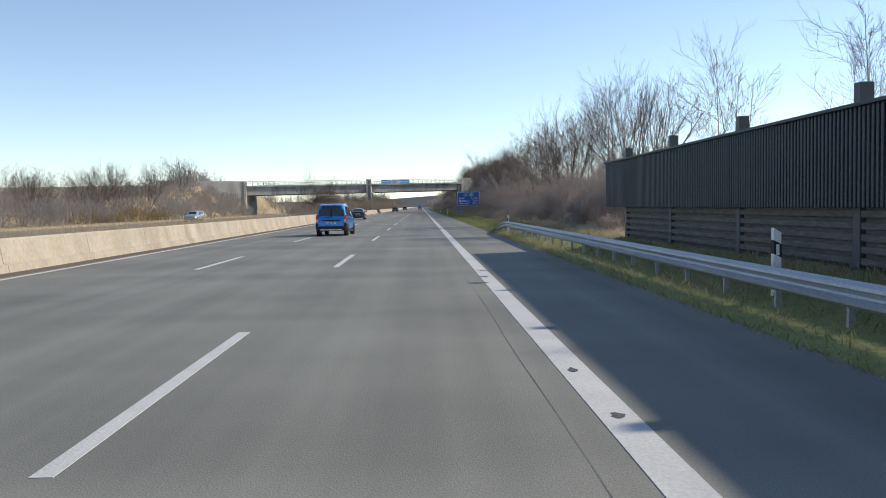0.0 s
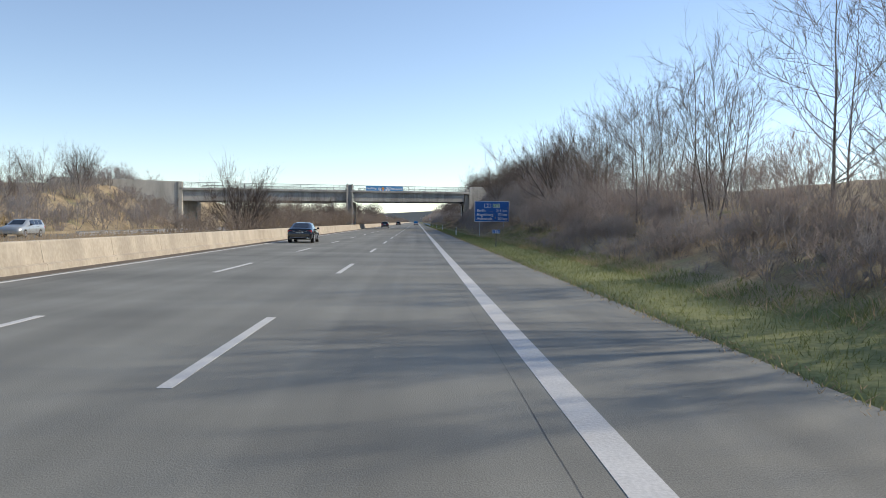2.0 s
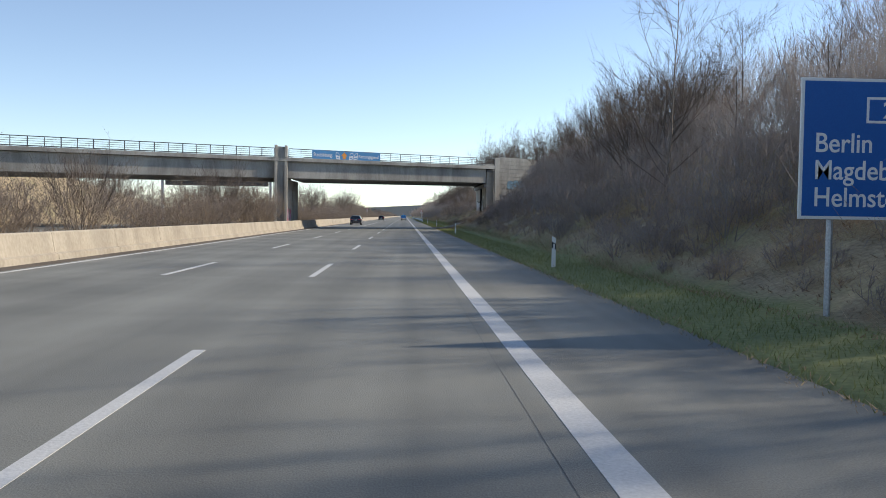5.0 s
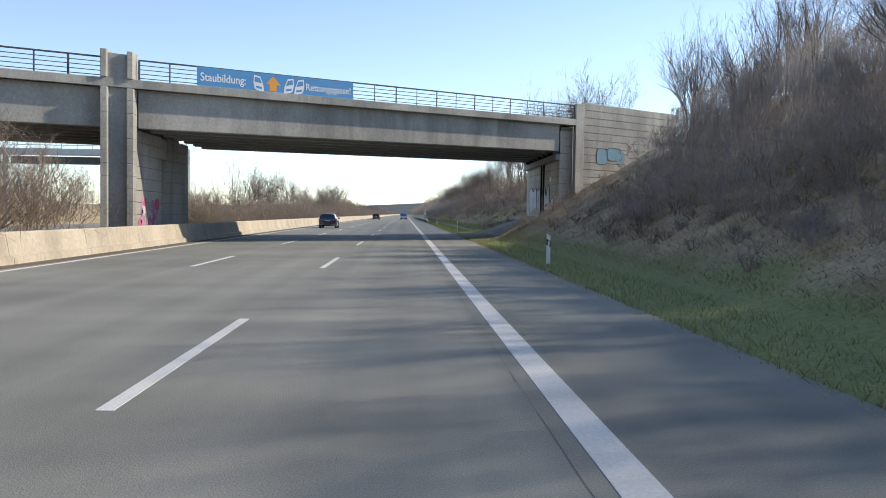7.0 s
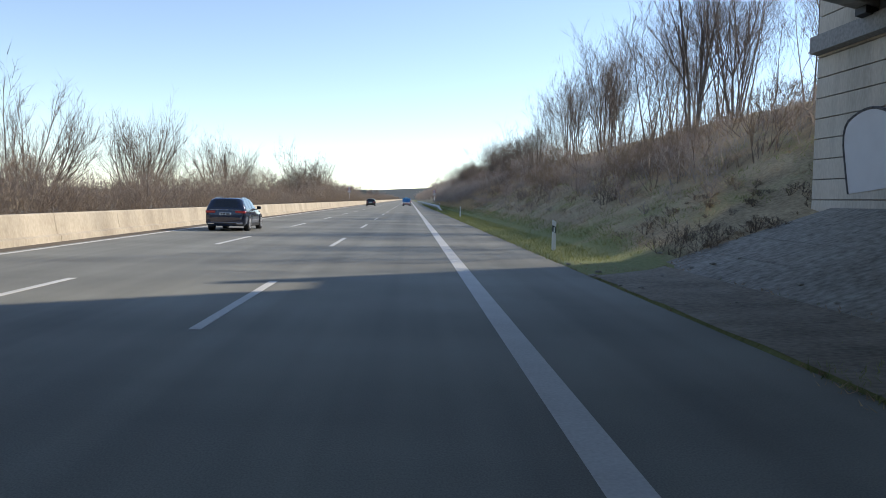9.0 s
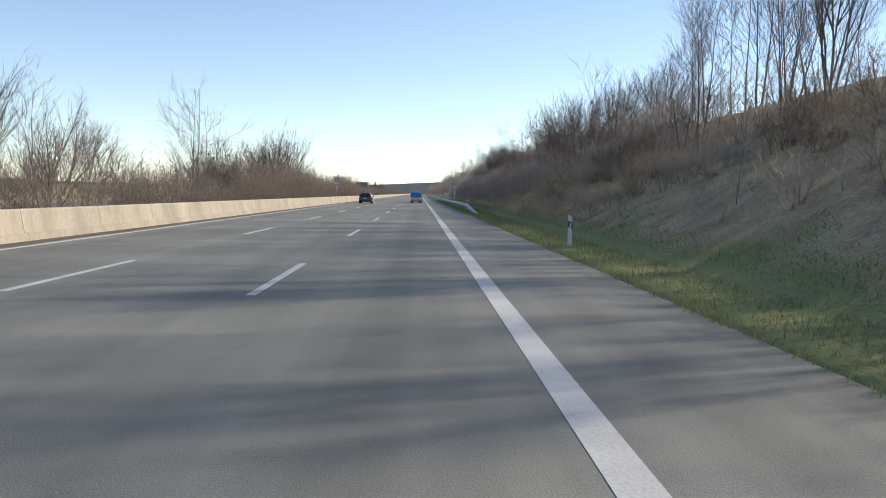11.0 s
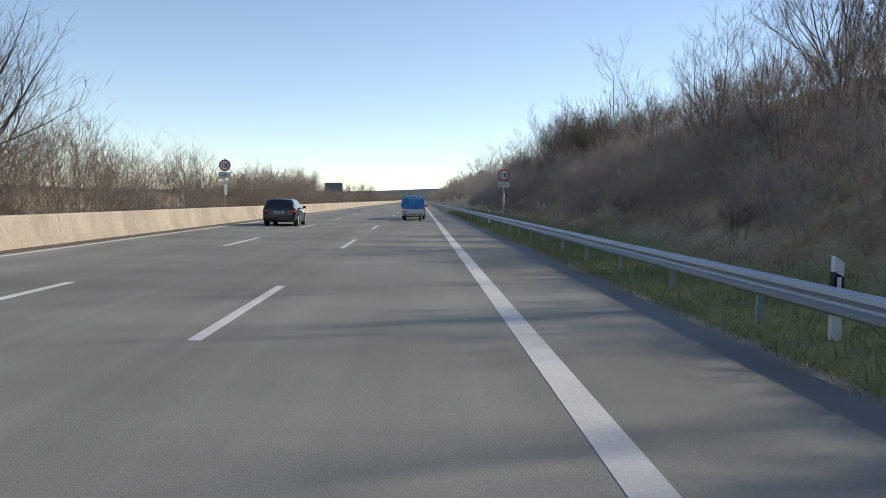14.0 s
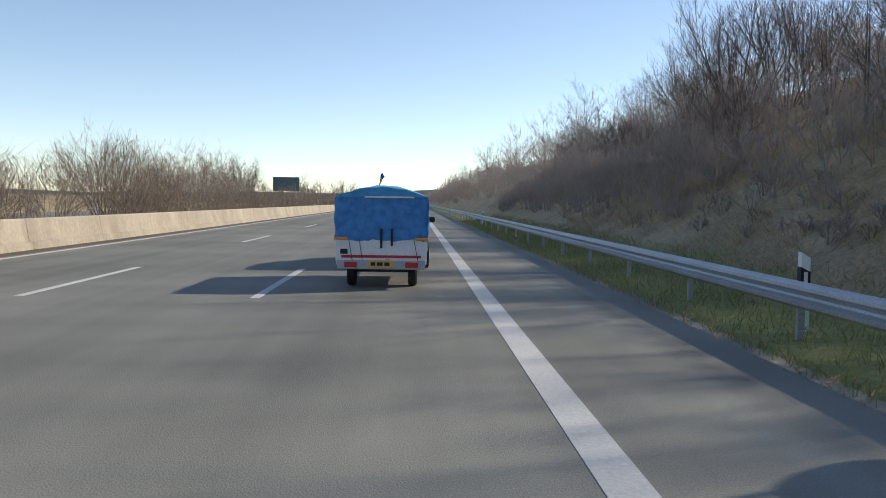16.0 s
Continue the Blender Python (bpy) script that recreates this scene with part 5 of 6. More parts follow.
# ---------------------------------------------------------------- bare trees
def bare_tree(seed, height, angle, stems=1, bare=0.28, branches=20, spread=0.42):
    """Segments of a leafless tree: leaders with rising side branches, boughs and twigs; (from, to, radius, radius)."""
    r = random.Random(seed)
    thick, fine, twigs, hair = [], [], [], []

    def aside(d, degrees):
        around = d.cross(Vector((r.uniform(-1, 1), r.uniform(-1, 1), r.uniform(-1, 1)))).normalized()
        return (d * math.cos(radians(degrees)) + around * math.sin(radians(degrees))).normalized()

    def branch(p, d, length, rad, level):
        if level == 2:
            mid = p + (d + Vector((r.uniform(-1, 1), r.uniform(-1, 1), r.uniform(0.0, 1.0))) * 0.12) * length * 0.5
            tip = mid + (d + Vector((r.uniform(-1, 1), r.uniform(-1, 1), r.uniform(0.4, 1.6))) * 0.22) * length * 0.5
            twigs.append((p, p.lerp(mid, 1.5), rad))
            twigs.append((mid, tip, rad * 0.6))
            for k in range(8):
                s = p.lerp(mid, r.uniform(0.3, 1)) if k < 4 else mid.lerp(tip, r.uniform(0, 0.9))
                out = (aside(d, r.uniform(18, 42)) + Vector((0, 0, 0.12))).normalized()
                hair.append((s, s + out * length * r.uniform(0.35, 0.85), 0.0048))
            return
        steps = 5
        for k in range(steps):
            d = (d + Vector((r.uniform(-1, 1), r.uniform(-1, 1), r.uniform(-0.3, 1.0))) * 0.14).normalized()
            q = p + d * (length / steps)
            r2 = rad * 0.76
            fine.append((p, q, rad, r2))
            if k:
                for _ in range(1 + k % 2):
                    branch(p.lerp(q, r.uniform(0.2, 1)), aside(d, r.uniform(24, 48)), length * r.uniform(0.24, 0.46), max(r2 * 0.5, 0.0075), 2)
            p, rad = q, r2

    for s in range(stems):
        out = s / stems * math.tau + r.uniform(-0.5, 0.5)
        lean = 0.05 if stems == 1 else r.uniform(0.3, 1.0) * spread
        p = Vector((0.18 * math.cos(out) * (stems > 1), 0.18 * math.sin(out) * (stems > 1), -0.3))
        d = Vector((math.cos(out) * lean, math.sin(out) * lean, 1)).normalized()
        tall = height * (1 if stems == 1 else r.uniform(0.75, 1.0))
        rad = height * (0.0105 if stems == 1 else 0.0085)
        n = 9
        count = max(6, int(branches / stems ** 0.75))
        for k in range(n):
            d = (d + Vector((r.uniform(-1, 1), r.uniform(-1, 1), 0.5)) * 0.06).normalized()
            q = p + d * (tall / n)
            r2 = rad * 0.80
            thick.append((p, q, rad, r2))
            u = (k + 1) / n
            if u > bare:
                w = (u - bare) / (1 - bare)
                for _ in range(max(1, round(count / (n * (1 - bare)) + r.uniform(-0.4, 0.4)))):
                    reach = tall * (0.44 * (1 - w) ** 0.6 * (0.5 + w) / 0.75 + 0.08) * r.uniform(0.6, 1.1)
                    branch(p.lerp(q, r.uniform(0, 1)), aside(d, angle * r.uniform(0.7, 1.25)), reach, max(r2 * 0.42, 0.009), 1)
            p, rad = q, r2
    return thick, fine, twigs, hair


def segments(rows):
    a = np.array([list(s[0]) for s in rows])
    b = np.array([list(s[1]) for s in rows])
    return a, b, np.array([s[2] for s in rows]), np.array([s[3] for s in rows]) if len(rows[0]) > 3 else None


def fan_tree(seed, height, stems, widest):
    """A leafless domed fan: stems from one foot that fork and fork again into fine twigs; same rows as bare_tree."""
    r = random.Random(seed)
    thick, fine, twigs, hair = [], [], [], []

    def beside(d, low, high, rise):
        around = d.cross(Vector((r.uniform(-1, 1), r.uniform(-1, 1), r.uniform(-1, 1)))).normalized()
        a = radians(r.uniform(low, high))
        return (d * math.cos(a) + around * math.sin(a) + Vector((0, 0, rise))).normalized()

    def grow(p, d, length, rad, level):
        m = p + d * length * 0.5
        e = (d + Vector((r.uniform(-1, 1), r.uniform(-1, 1), r.uniform(-0.2, 1.0))) * 0.13).normalized()
        q = m + e * length * 0.5
        if level < 2:
            rows = thick if level == 0 else fine
            rows.append((p, m, rad, rad * 0.86))
            rows.append((m, q, rad * 0.86, rad * 0.68))
        elif level == 2:
            twigs.append((p, p.lerp(m, 1.3), rad))
            twigs.append((m, q, rad * 0.8))
        else:
            hair.append((p, q, 0.0062))
            for _ in range(2):
                c = p.lerp(q, r.uniform(0.15, 0.9))
                hair.append((c, c + beside(e, 18, 46, 0.05) * length * r.uniform(0.4, 0.8), 0.0050))
            return
        for n in range((4, 5, 6)[level]):
            u = 1.0 if n == 0 else r.uniform((0.45, 0.3, 0.2)[level], 1.0)
            a = p.lerp(m, u * 2) if u < 0.5 else m.lerp(q, u * 2 - 1)
            spread = (4, 14) if n == 0 else ((14, 34), (18, 42), (20, 46))[level]
            grow(a, beside(e, *spread, 0.06), length * r.uniform(0.50, 0.74) * (1.12 if n == 0 else 1), max(rad * (0.66 if n == 0 else 0.5), 0.0085), level + 1)

    for k in range(stems):
        turn, tilt = k * 2.4 + r.uniform(-0.4, 0.4), radians(widest) * ((k + 0.5) / stems) ** 0.6
        d = Vector((math.cos(turn) * math.sin(tilt), math.sin(turn) * math.sin(tilt), math.cos(tilt)))
        tall = height * r.uniform(0.86, 1.0) * (1 - 0.16 * (tilt / radians(70)) ** 2)
        grow(Vector((math.cos(turn) * 0.12, math.sin(turn) * 0.12, -0.2)), d, tall * 0.42, height * 0.0056, 0)
    return thick, fine, twigs, hair


TREES = []
for seed, height, angle, stems, bare, branches, spread, bark, label in (
        (1, 9.0, 52, 1, 0.22, 28, 0, BARK, "tall leafless tree with a fine twiggy crown"),
        (2, 8.0, 60, 1, 0.20, 26, 0, BARK, "leafless tree with a broad open crown"),
        (3, 9.5, 30, 2, 0.30, 22, 0.3, BARK, "slim leafless tree with two upright stems"),
        (4, 6.5, 37, 6, 0.12, 10, 0.75, BARK, "leafless tree with several fanned stems"),
        (5, 5.0, 43, 7, 0.10, 10, 0.75, BARK, "low leafless bushy tree with fanned stems"),
        (6, 10.0, 26, 1, 0.35, 22, 0, BARK, "slender leafless tree with upright branches"),
        (7, 8.8, 48, 3, 0.20, 30, 0.4, BARK, "leafless forked tree with dense twigs"),
        (8, 9.0, 54, 4, 0.36, 22, 0.18, PALE_BARK, "pale multi-stemmed leafless tree with wide open branches"),
        (9, 8.0, 44, 1, 0.30, 12, 0, BARK, "thin open leafless tree with few branches"),
        (10, 9.5, 17, 8, 0.30, 6, 0, BARK, "slender leafless tree with a sheaf of upright stems"),
        (11, 9.0, 12, 8, 0.30, 5, 0, BARK, "slim leafless tree with several straight stems")):
    thick, fine, twigs, hair = fan_tree(seed, height, branches, angle) if stems > 4 else bare_tree(seed, height, angle, stems, bare, branches, spread)
    stout = 1.15
    a, b, ra, rb = segments(thick)
    trunk_mesh = mesh_from("trunk", *tubes(a, b, ra, rb), bark)
    fa, fb, fra, frb = segments(fine)
    ta, tb, tr, _ = segments(twigs)
    ha, hb, hr, _ = segments(hair)
    top = max(fb[:, 2].max(), tb[:, 2].max())
    crown_mesh = mesh_from("crown", *joined(tubes(fa, fb, np.maximum(fra, 0.0055) * stout, np.maximum(frb, 0.0048) * stout), spikes(ta, tb, tr * stout), blades(ha, hb, hr * stout)), CROWN_TWIG)
    TREES.append((trunk_mesh, crown_mesh, float(top), label, len(crown_mesh.polygons)))


def plant(kind, x, y, tall, turn, base=None):
    trunk_mesh, crown_mesh, top, label, _ = TREES[kind]
    s = tall / top
    z = float(land(x, y)) if base is None else base
    t = thing("tree", label, "tree", "bare trees along the motorway")
    t.matrix_basis = Matrix.Translation((x, y, z - 0.1)) @ pose(0, 0, 0, 0, 0, turn) @ Matrix.Diagonal((s, s, s, 1))
    for name, me in (("trunk", trunk_mesh), ("crown", crown_mesh)):
        new(name, me).parent = t
    return t


# ---------------------------------------------------------------- scattering
def scatter(seed, count, x0, x1, y0, y1, h0, h1, keep=None, grow=None):
    g = np.random.default_rng(seed)
    x, y = g.uniform(x0, x1, count), g.uniform(y0, y1, count)
    h = g.uniform(h0, h1, count) * (0.8 + 0.4 * np.sin(x * 0.8 + y * 0.21) * np.sin(y * 0.13 + 1))
    if grow is not None:
        h = h * grow(x, y)
    ok = np.ones(count, bool) if keep is None else keep(x, y)
    return np.stack([x, y, land(x, y), h], 1)[ok]


def clear_of_bridge(x, y):
    v = y - BRIDGE_Y - SKEW * x
    return ~((v > -1.0) & (v < 16.5) & (x > -40) & (x < 24))


# ---------------------------------------------------------------- bushes: rounded crowns of forked fine twigs
def bush_form(seed, stems, boughs, twigs, hairs, upright):
    """Centre lines of a leafless bush one metre high: feet, tips and relative thickness of stems, boughs, twigs and hairs."""
    g = np.random.default_rng(seed)
    lobe, lobes = g.uniform(0, 6.28, 3), g.integers(2, 5, 3)

    def skin(phi, tilt):
        out = 0.52 * (1 + 0.16 * np.sin(lobes[0] * phi + lobe[0]) + 0.10 * np.sin(lobes[1] * phi + lobe[1] + 3 * tilt))
        return np.stack([np.cos(phi) * np.sin(tilt) * out, np.sin(phi) * np.sin(tilt) * out, 0.42 + 0.56 * np.cos(tilt) * (1 + 0.10 * np.sin(lobes[2] * phi + lobe[2]))], -1)

    a, b, r = [], [], []
    phi = np.arange(stems) * 2.4 + g.uniform(-0.5, 0.5, stems)
    tilt = np.arccos(np.clip(1 - (np.arange(stems) + 0.5) / stems * (1.12 - 0.5 * upright), -0.3, 1))
    end = skin(phi, tilt) * g.uniform(0.84, 1.02, (stems, 1))
    foot = np.stack([np.cos(phi) * 0.07, np.sin(phi) * 0.07, np.full(stems, -0.06)], -1) * g.uniform(0.4, 1.6, (stems, 1))
    bend = foot * 0.6 + end * 0.4 + np.array([0, 0, 0.10]) + g.normal(0, 0.03, (stems, 3))
    a += [foot, bend]
    b += [bend + (bend - foot) * 0.12, end]
    r += [np.full(stems, 2.6), np.full(stems, 1.7)]
    # boughs leave the stems and reach for the skin of the crown
    u = g.uniform(0.12, 1.0, (stems, boughs, 1)) ** 0.8
    start = np.where(u < 0.5, foot[:, None] + (bend - foot)[:, None] * u * 2, bend[:, None] + (end - bend)[:, None] * (u - 0.5) * 2)
    aim = skin(phi[:, None] + g.normal(0, 0.55, (stems, boughs)), np.clip(tilt[:, None] + g.normal(0, 0.35, (stems, boughs)), 0, 2.0))
    aim[..., 2] = np.maximum(aim[..., 2], 0.05)
    tip = start + (aim - start) * g.uniform(0.35, 0.98, (stems, boughs, 1))
    start, tip = start.reshape(-1, 3), tip.reshape(-1, 3)
    mid = (start + tip) / 2 + g.normal(0, 0.025, start.shape) + [0, 0, 0.02]
    a += [start, mid]
    b += [mid + (mid - start) * 0.1, tip]
    r += [np.full(len(start), 1.35), np.full(len(start), 1.0)]
    # twigs along the boughs, hairs along the twigs
    n = len(start)
    u = g.uniform(0.2, 1.05, (n, twigs, 1))
    root = start[:, None] + (tip - start)[:, None] * u
    way = (tip - start) / np.maximum(np.linalg.norm(tip - start, axis=1, keepdims=True), 1e-3)
    turn = g.normal(0, 1, (n, twigs, 3)) * [0.68, 0.68, 0.6] + way[:, None] * 0.8 + [0, 0, 0.12 + 0.6 * upright]
    turn /= np.linalg.norm(turn, axis=2, keepdims=True)
    out = root + turn * g.uniform(0.09, 0.22, (n, twigs, 1))
    root, out, turn = root.reshape(-1, 3), out.reshape(-1, 3), turn.reshape(-1, 3)
    a.append(root), b.append(out), r.append(np.full(len(root), 0.85))
    u = g.uniform(0.15, 0.95, (len(root), hairs, 1))
    root2 = root[:, None] + (out - root)[:, None] * u
    fork = g.normal(0, 0.7, (len(root), hairs, 3)) + turn[:, None] * 0.9 + [0, 0, 0.12]
    fork /= np.linalg.norm(fork, axis=2, keepdims=True)
    out2 = root2 + fork * g.uniform(0.07, 0.19, (len(root), hairs, 1))
    a.append(root2.reshape(-1, 3)), b.append(out2.reshape(-1, 3)), r.append(np.full(len(root) * hairs, 0.65))
    return np.concatenate(a), np.concatenate(b), np.concatenate(r)


FORMS = {"full": [bush_form(700 + k, 12, 7, 5, 2, 0.2 * (k % 3)) for k in range(4)],
         "mid": [bush_form(720 + k, 9, 6, 5, 2, 0.2 * (k % 3)) for k in range(5)],
         "far": [bush_form(740 + k, 7, 5, 5, 2, 0.2 * (k % 3)) for k in range(4)],
         "thin": [bush_form(780 + k, 6, 5, 5, 1, 0.2 * (k % 3)) for k in range(4)],
         "speck": [bush_form(790 + k, 5, 4, 4, 1, 0.2 * (k % 3)) for k in range(4)],
         "tall": [bush_form(760 + k, 8, 8, 5, 2, 0.9) for k in range(4)]}


def bushes(name, label, seed, spots, mat, form="mid", rad=0.006, wide=1.15, category="bushes"):
    """Many bushes joined. spots: rows of x, y, z, height; wide: breadth over height."""
    g = np.random.default_rng(seed)
    pieces = []
    for x, y, z, h in spots:
        a, b, r = FORMS[form][g.integers(len(FORMS[form]))]
        turn, w = g.uniform(0, 6.28), h * wide * g.uniform(0.8, 1.2)
        c, q = math.cos(turn) * w, math.sin(turn) * w
        m = np.array([[c, q, 0], [-q, c, 0], [g.normal(0, 0.06) * h, g.normal(0, 0.06) * h, h]])
        at = np.array([x, y, z])
        pieces.append(blades(a @ m + at, b @ m + at, r * rad * g.uniform(0.85, 1.2)))
    return tagged(new(name, mesh_from(name, *joined(*pieces), mat)), label, category, kind="stuff")


def bank_scatter(seed, count, x0, x1, y0, y1, keep=None, share=1.0):
    """Bushes that stay low at the foot of the bank and stand higher towards its crest."""
    g = np.random.default_rng(seed)
    x, y = x0 + (x1 - x0) * g.uniform(0, 1, count) ** 0.8, g.uniform(y0, y1, count)
    z = land(x, y)
    h = np.clip((x - 5.3) / 1.58 - z, 0.8, 3.8) * g.uniform(0.78, 1.08, count) * share
    ok = np.ones(count, bool) if keep is None else keep(x, y)
    return np.stack([x, y, z, h], 1)[ok]


# right bank: scrub in three tones, clumped, higher towards the crest
inward = lambda x, y: np.clip(0.62 + (x - 9.0) * 0.075, 0.6, 1.3) * (0.9 + 0.25 * np.sin(y * 0.37 + x * 0.5) * np.sin(y * 0.17 + 2))
edge_a = lambda x, y: x > np.interp(y, [26, 40, 60, 110, 132], [10.4, 10.4, 11.0, 12.2, 12.0])
edge_b = lambda x, y: x > 9.2 + np.interp(y, [322, 340, 352, 380, 470], [3.4, 2.8, 1.6, 1.2, 0.9])
before_wall = lambda x, y: clear_of_bridge(x, y) & (y < 187 + (x - 2.4) / 0.44)
TONES = ((TWIG, "brown"), (SCRUB, "reddish brown"), (GREY_TWIG, "grey"))
for k, (tone, word) in enumerate(TONES):
    spots = scatter(110 + k, 62, 10.2, 18.5, 27, 134, 2.6, 3.8, edge_a, lambda x, y: inward(x, y) * np.interp(y, [27, 92, 112, 134], [0.72, 0.74, 0.95, 1.2]))
    bushes("thicket", "dense leafless " + word + " bushes on the bank", 121 + k, spots, tone, "full", 0.0084)
    spots = scatter(115 + k, 17, 13.5, 18.5, 112, 150, 4.4, 6.0)
    bushes("thicket", "tall upright leafless " + word + " bushes high on the bank", 126 + k, spots, tone, "tall", 0.0085, 0.7)
    spots = bank_scatter(120 + k, 112, 10.4, 20.5, 134, 222, before_wall)
    bushes("thicket", "leafless " + word + " bushes on the steep bank before the bridge", 131 + k, spots, tone, "far", 0.0105)
    spots = scatter(130 + k, 50, 10.2, 17, 249, 332, 0.6, 1.3, lambda x, y: clear_of_bridge(x, y) & (np.sin(x * 1.1 + y * 0.33) > 0.1))
    bushes("thicket", "low " + word + " bushes on the grassy slope", 141 + k, spots, tone, "mid", 0.008, 1.4)
    spots = bank_scatter(140 + k, 135, 10.2, 21, 322, 472, edge_b)
    bushes("thicket", "leafless " + word + " thicket covering the bank", 151 + k, spots, tone, "far", 0.0105)
spots = scatter(19, 84, 13.5, 20.5, 250, 335, 1.4, 2.8, clear_of_bridge)
bushes("thicket", "dark rounded bushes beneath the trees on the crest", 29, spots, BRAMBLE, "thin", 0.0125, 1.4)
spots = bank_scatter(20, 70, 15.0, 21.5, 150, 224, before_wall, 1.35)
bushes("thicket", "tall grey bushes on the upper bank before the bridge", 30, spots, GREY_TWIG, "tall", 0.0085, 0.8)
spots = bank_scatter(44, 60, 12.2, 19, 330, 400)
bushes("thicket", "dense dark bushes crowding the upper bank", 53, spots, BRAMBLE, "thin", 0.0125)
spots = bank_scatter(17, 74, 14.5, 21.5, 322, 480)
bushes("thicket", "dense dark thicket along the crest of the bank", 27, spots, BRAMBLE, "thin", 0.0125, 1.25)
spots = scatter(15, 150, 9.8, 21, 472, 760, 3.4, 5.4, None, inward)
bushes("thicket", "dark leafless thicket on the far bank", 25, spots, TWIG, "thin", 0.032)
spots = scatter(49, 58, 9.6, 13.0, 24.5, 58, 0.9, 2.0)
bushes("thicket", "low reddish brown bushes at the end of the noise barrier", 58, spots, SCRUB, "full", 0.0084)
spots = scatter(22, 36, 11.8, 15.0, 44, 134, 2.2, 3.0)
bushes("thicket", "dense reddish bushes high on the bank", 31, spots, SCRUB, "full", 0.0084)
spots = scatter(88, 58, 12.0, 19.5, 428, 520, 2.8, 4.4)
bushes("thicket", "dense grey bushes rising high over the guard rail", 89, spots, GREY_TWIG, "far", 0.0125, 1.2)
spots = scatter(16, 130, 9.5, 26, 760, 1300, 4.5, 7.0)
bushes("thicket", "leafless woods lining the distant motorway", 26, spots, TWIG, "speck", 0.085)
spots = scatter(45, 84, 10.6, 17.0, 251, 330, 1.0, 2.2, lambda x, y: clear_of_bridge(x, y) & (np.sin(x * 0.9 - y * 0.23) > -0.2))
bushes("thicket", "dark clumps of low bushes dotted over the open slope", 54, spots, BRAMBLE, "mid", 0.0075, 1.5)
spots = scatter(47, 150, 9.0, 14.2, 318, 404, 0.6, 1.15, lambda x, y: x < 9.4 + np.interp(y, [318, 340, 352, 404], [5, 4, 2.4, 1.8]))
bushes("brambles", "pale tan clumps of dead stalks on the lower bank", 56, spots, STRAW, "far", 0.0055, 1.5, "brambles")
spots = scatter(48, 110, 9.0, 12.2, 134, 226, 0.5, 1.0, before_wall)
bushes("brambles", "low brown leafless clumps at the foot of the steep bank", 57, spots, SCRUB, "far", 0.0085, 1.4, "brambles")
for k, (tone, word) in enumerate(TONES):
    spots = scatter(72 + k, 46, 9.5, 12.4, 34, 100, 0.7, 1.5, None, lambda x, y: np.clip(0.55 + (x - 9.5) * 0.3, 0.55, 1.2))
    bushes("thicket", "low " + word + " scrub reaching down to the verge", 75 + k, spots, tone, "mid", 0.007, 1.5)
spots = scatter(78, 34, 15.2, 19.5, 184, 216, 3.2, 4.6, before_wall)
bushes("thicket", "tall pale bushes on the crest beside the bridge", 79, spots, GREY_TWIG, "tall", 0.0088, 0.75)
for k, (tone, word) in enumerate(TONES):
    spots = scatter(80 + k, 116, 9.7, 14.4, 344, 486, 0.9, 1.7, None, lambda x, y: np.clip(0.6 + (x - 9.5) * 0.22, 0.6, 1.3))
    bushes("thicket", "low " + word + " scrub close behind the guard rail", 85 + k, spots, tone, "thin", 0.0115, 1.5)
for k, (tone, word) in enumerate(TONES):
    spots = scatter(90 + k, 60, 12.3, 18.5, 249, 334, 0.9, 1.8, clear_of_bridge)
    bushes("thicket", "low " + word + " scrub matting the upper slope", 95 + k, spots, tone, "thin", 0.0098, 1.7)
for k, (tone, word) in enumerate(TONES):
    spots = scatter(100 + k, 64, 9.4, 15.5, 140, 212, 0.8, 1.6, before_wall, lambda x, y: np.clip(0.55 + (x - 9.4) * 0.2, 0.55, 1.2))
    bushes("thicket", "low " + word + " scrub covering the foot of the steep bank", 105 + k, spots, tone, "thin", 0.0098, 1.6)
spots = scatter(108, 120, 9.0, 16.0, 190, 229, 0.35, 0.8, clear_of_bridge)
bushes("brambles", "dark low brambles and leaves on the slope beside the bridge wall", 109, spots, BRAMBLE, "thin", 0.0085, 2.0, "brambles")
# brambles and tall stalks between the grass and the bushes
for k, (tone, word, y0, y1) in enumerate(((SCRUB, "reddish", 60, 132), (BRAMBLE, "dark", 60, 132), (SCRUB, "reddish", 132, 228), (BRAMBLE, "dark", 250, 330), (SCRUB, "reddish", 250, 330), (SCRUB, "reddish", 322, 440), (BRAMBLE, "dark", 322, 440))):
    spots = scatter(160 + k, (40 if k < 2 else 90) + (k > 4) * 30, 9.6, 13.0 + 4 * (k > 2), y0, y1, 0.35, 0.9, clear_of_bridge)
    bushes("brambles", "low " + word + " brown brambles matted on the bank", 170 + k, spots, tone, "thin", 0.0062, 1.9, "brambles")
spots = scatter(71, 60, 8.8, 13.2, 243.5, 250, 0.25, 0.6)
bushes("brambles", "dark low brambles creeping over the edge of the slope paving", 72, spots, BRAMBLE, "thin", 0.006, 2.0, "brambles")
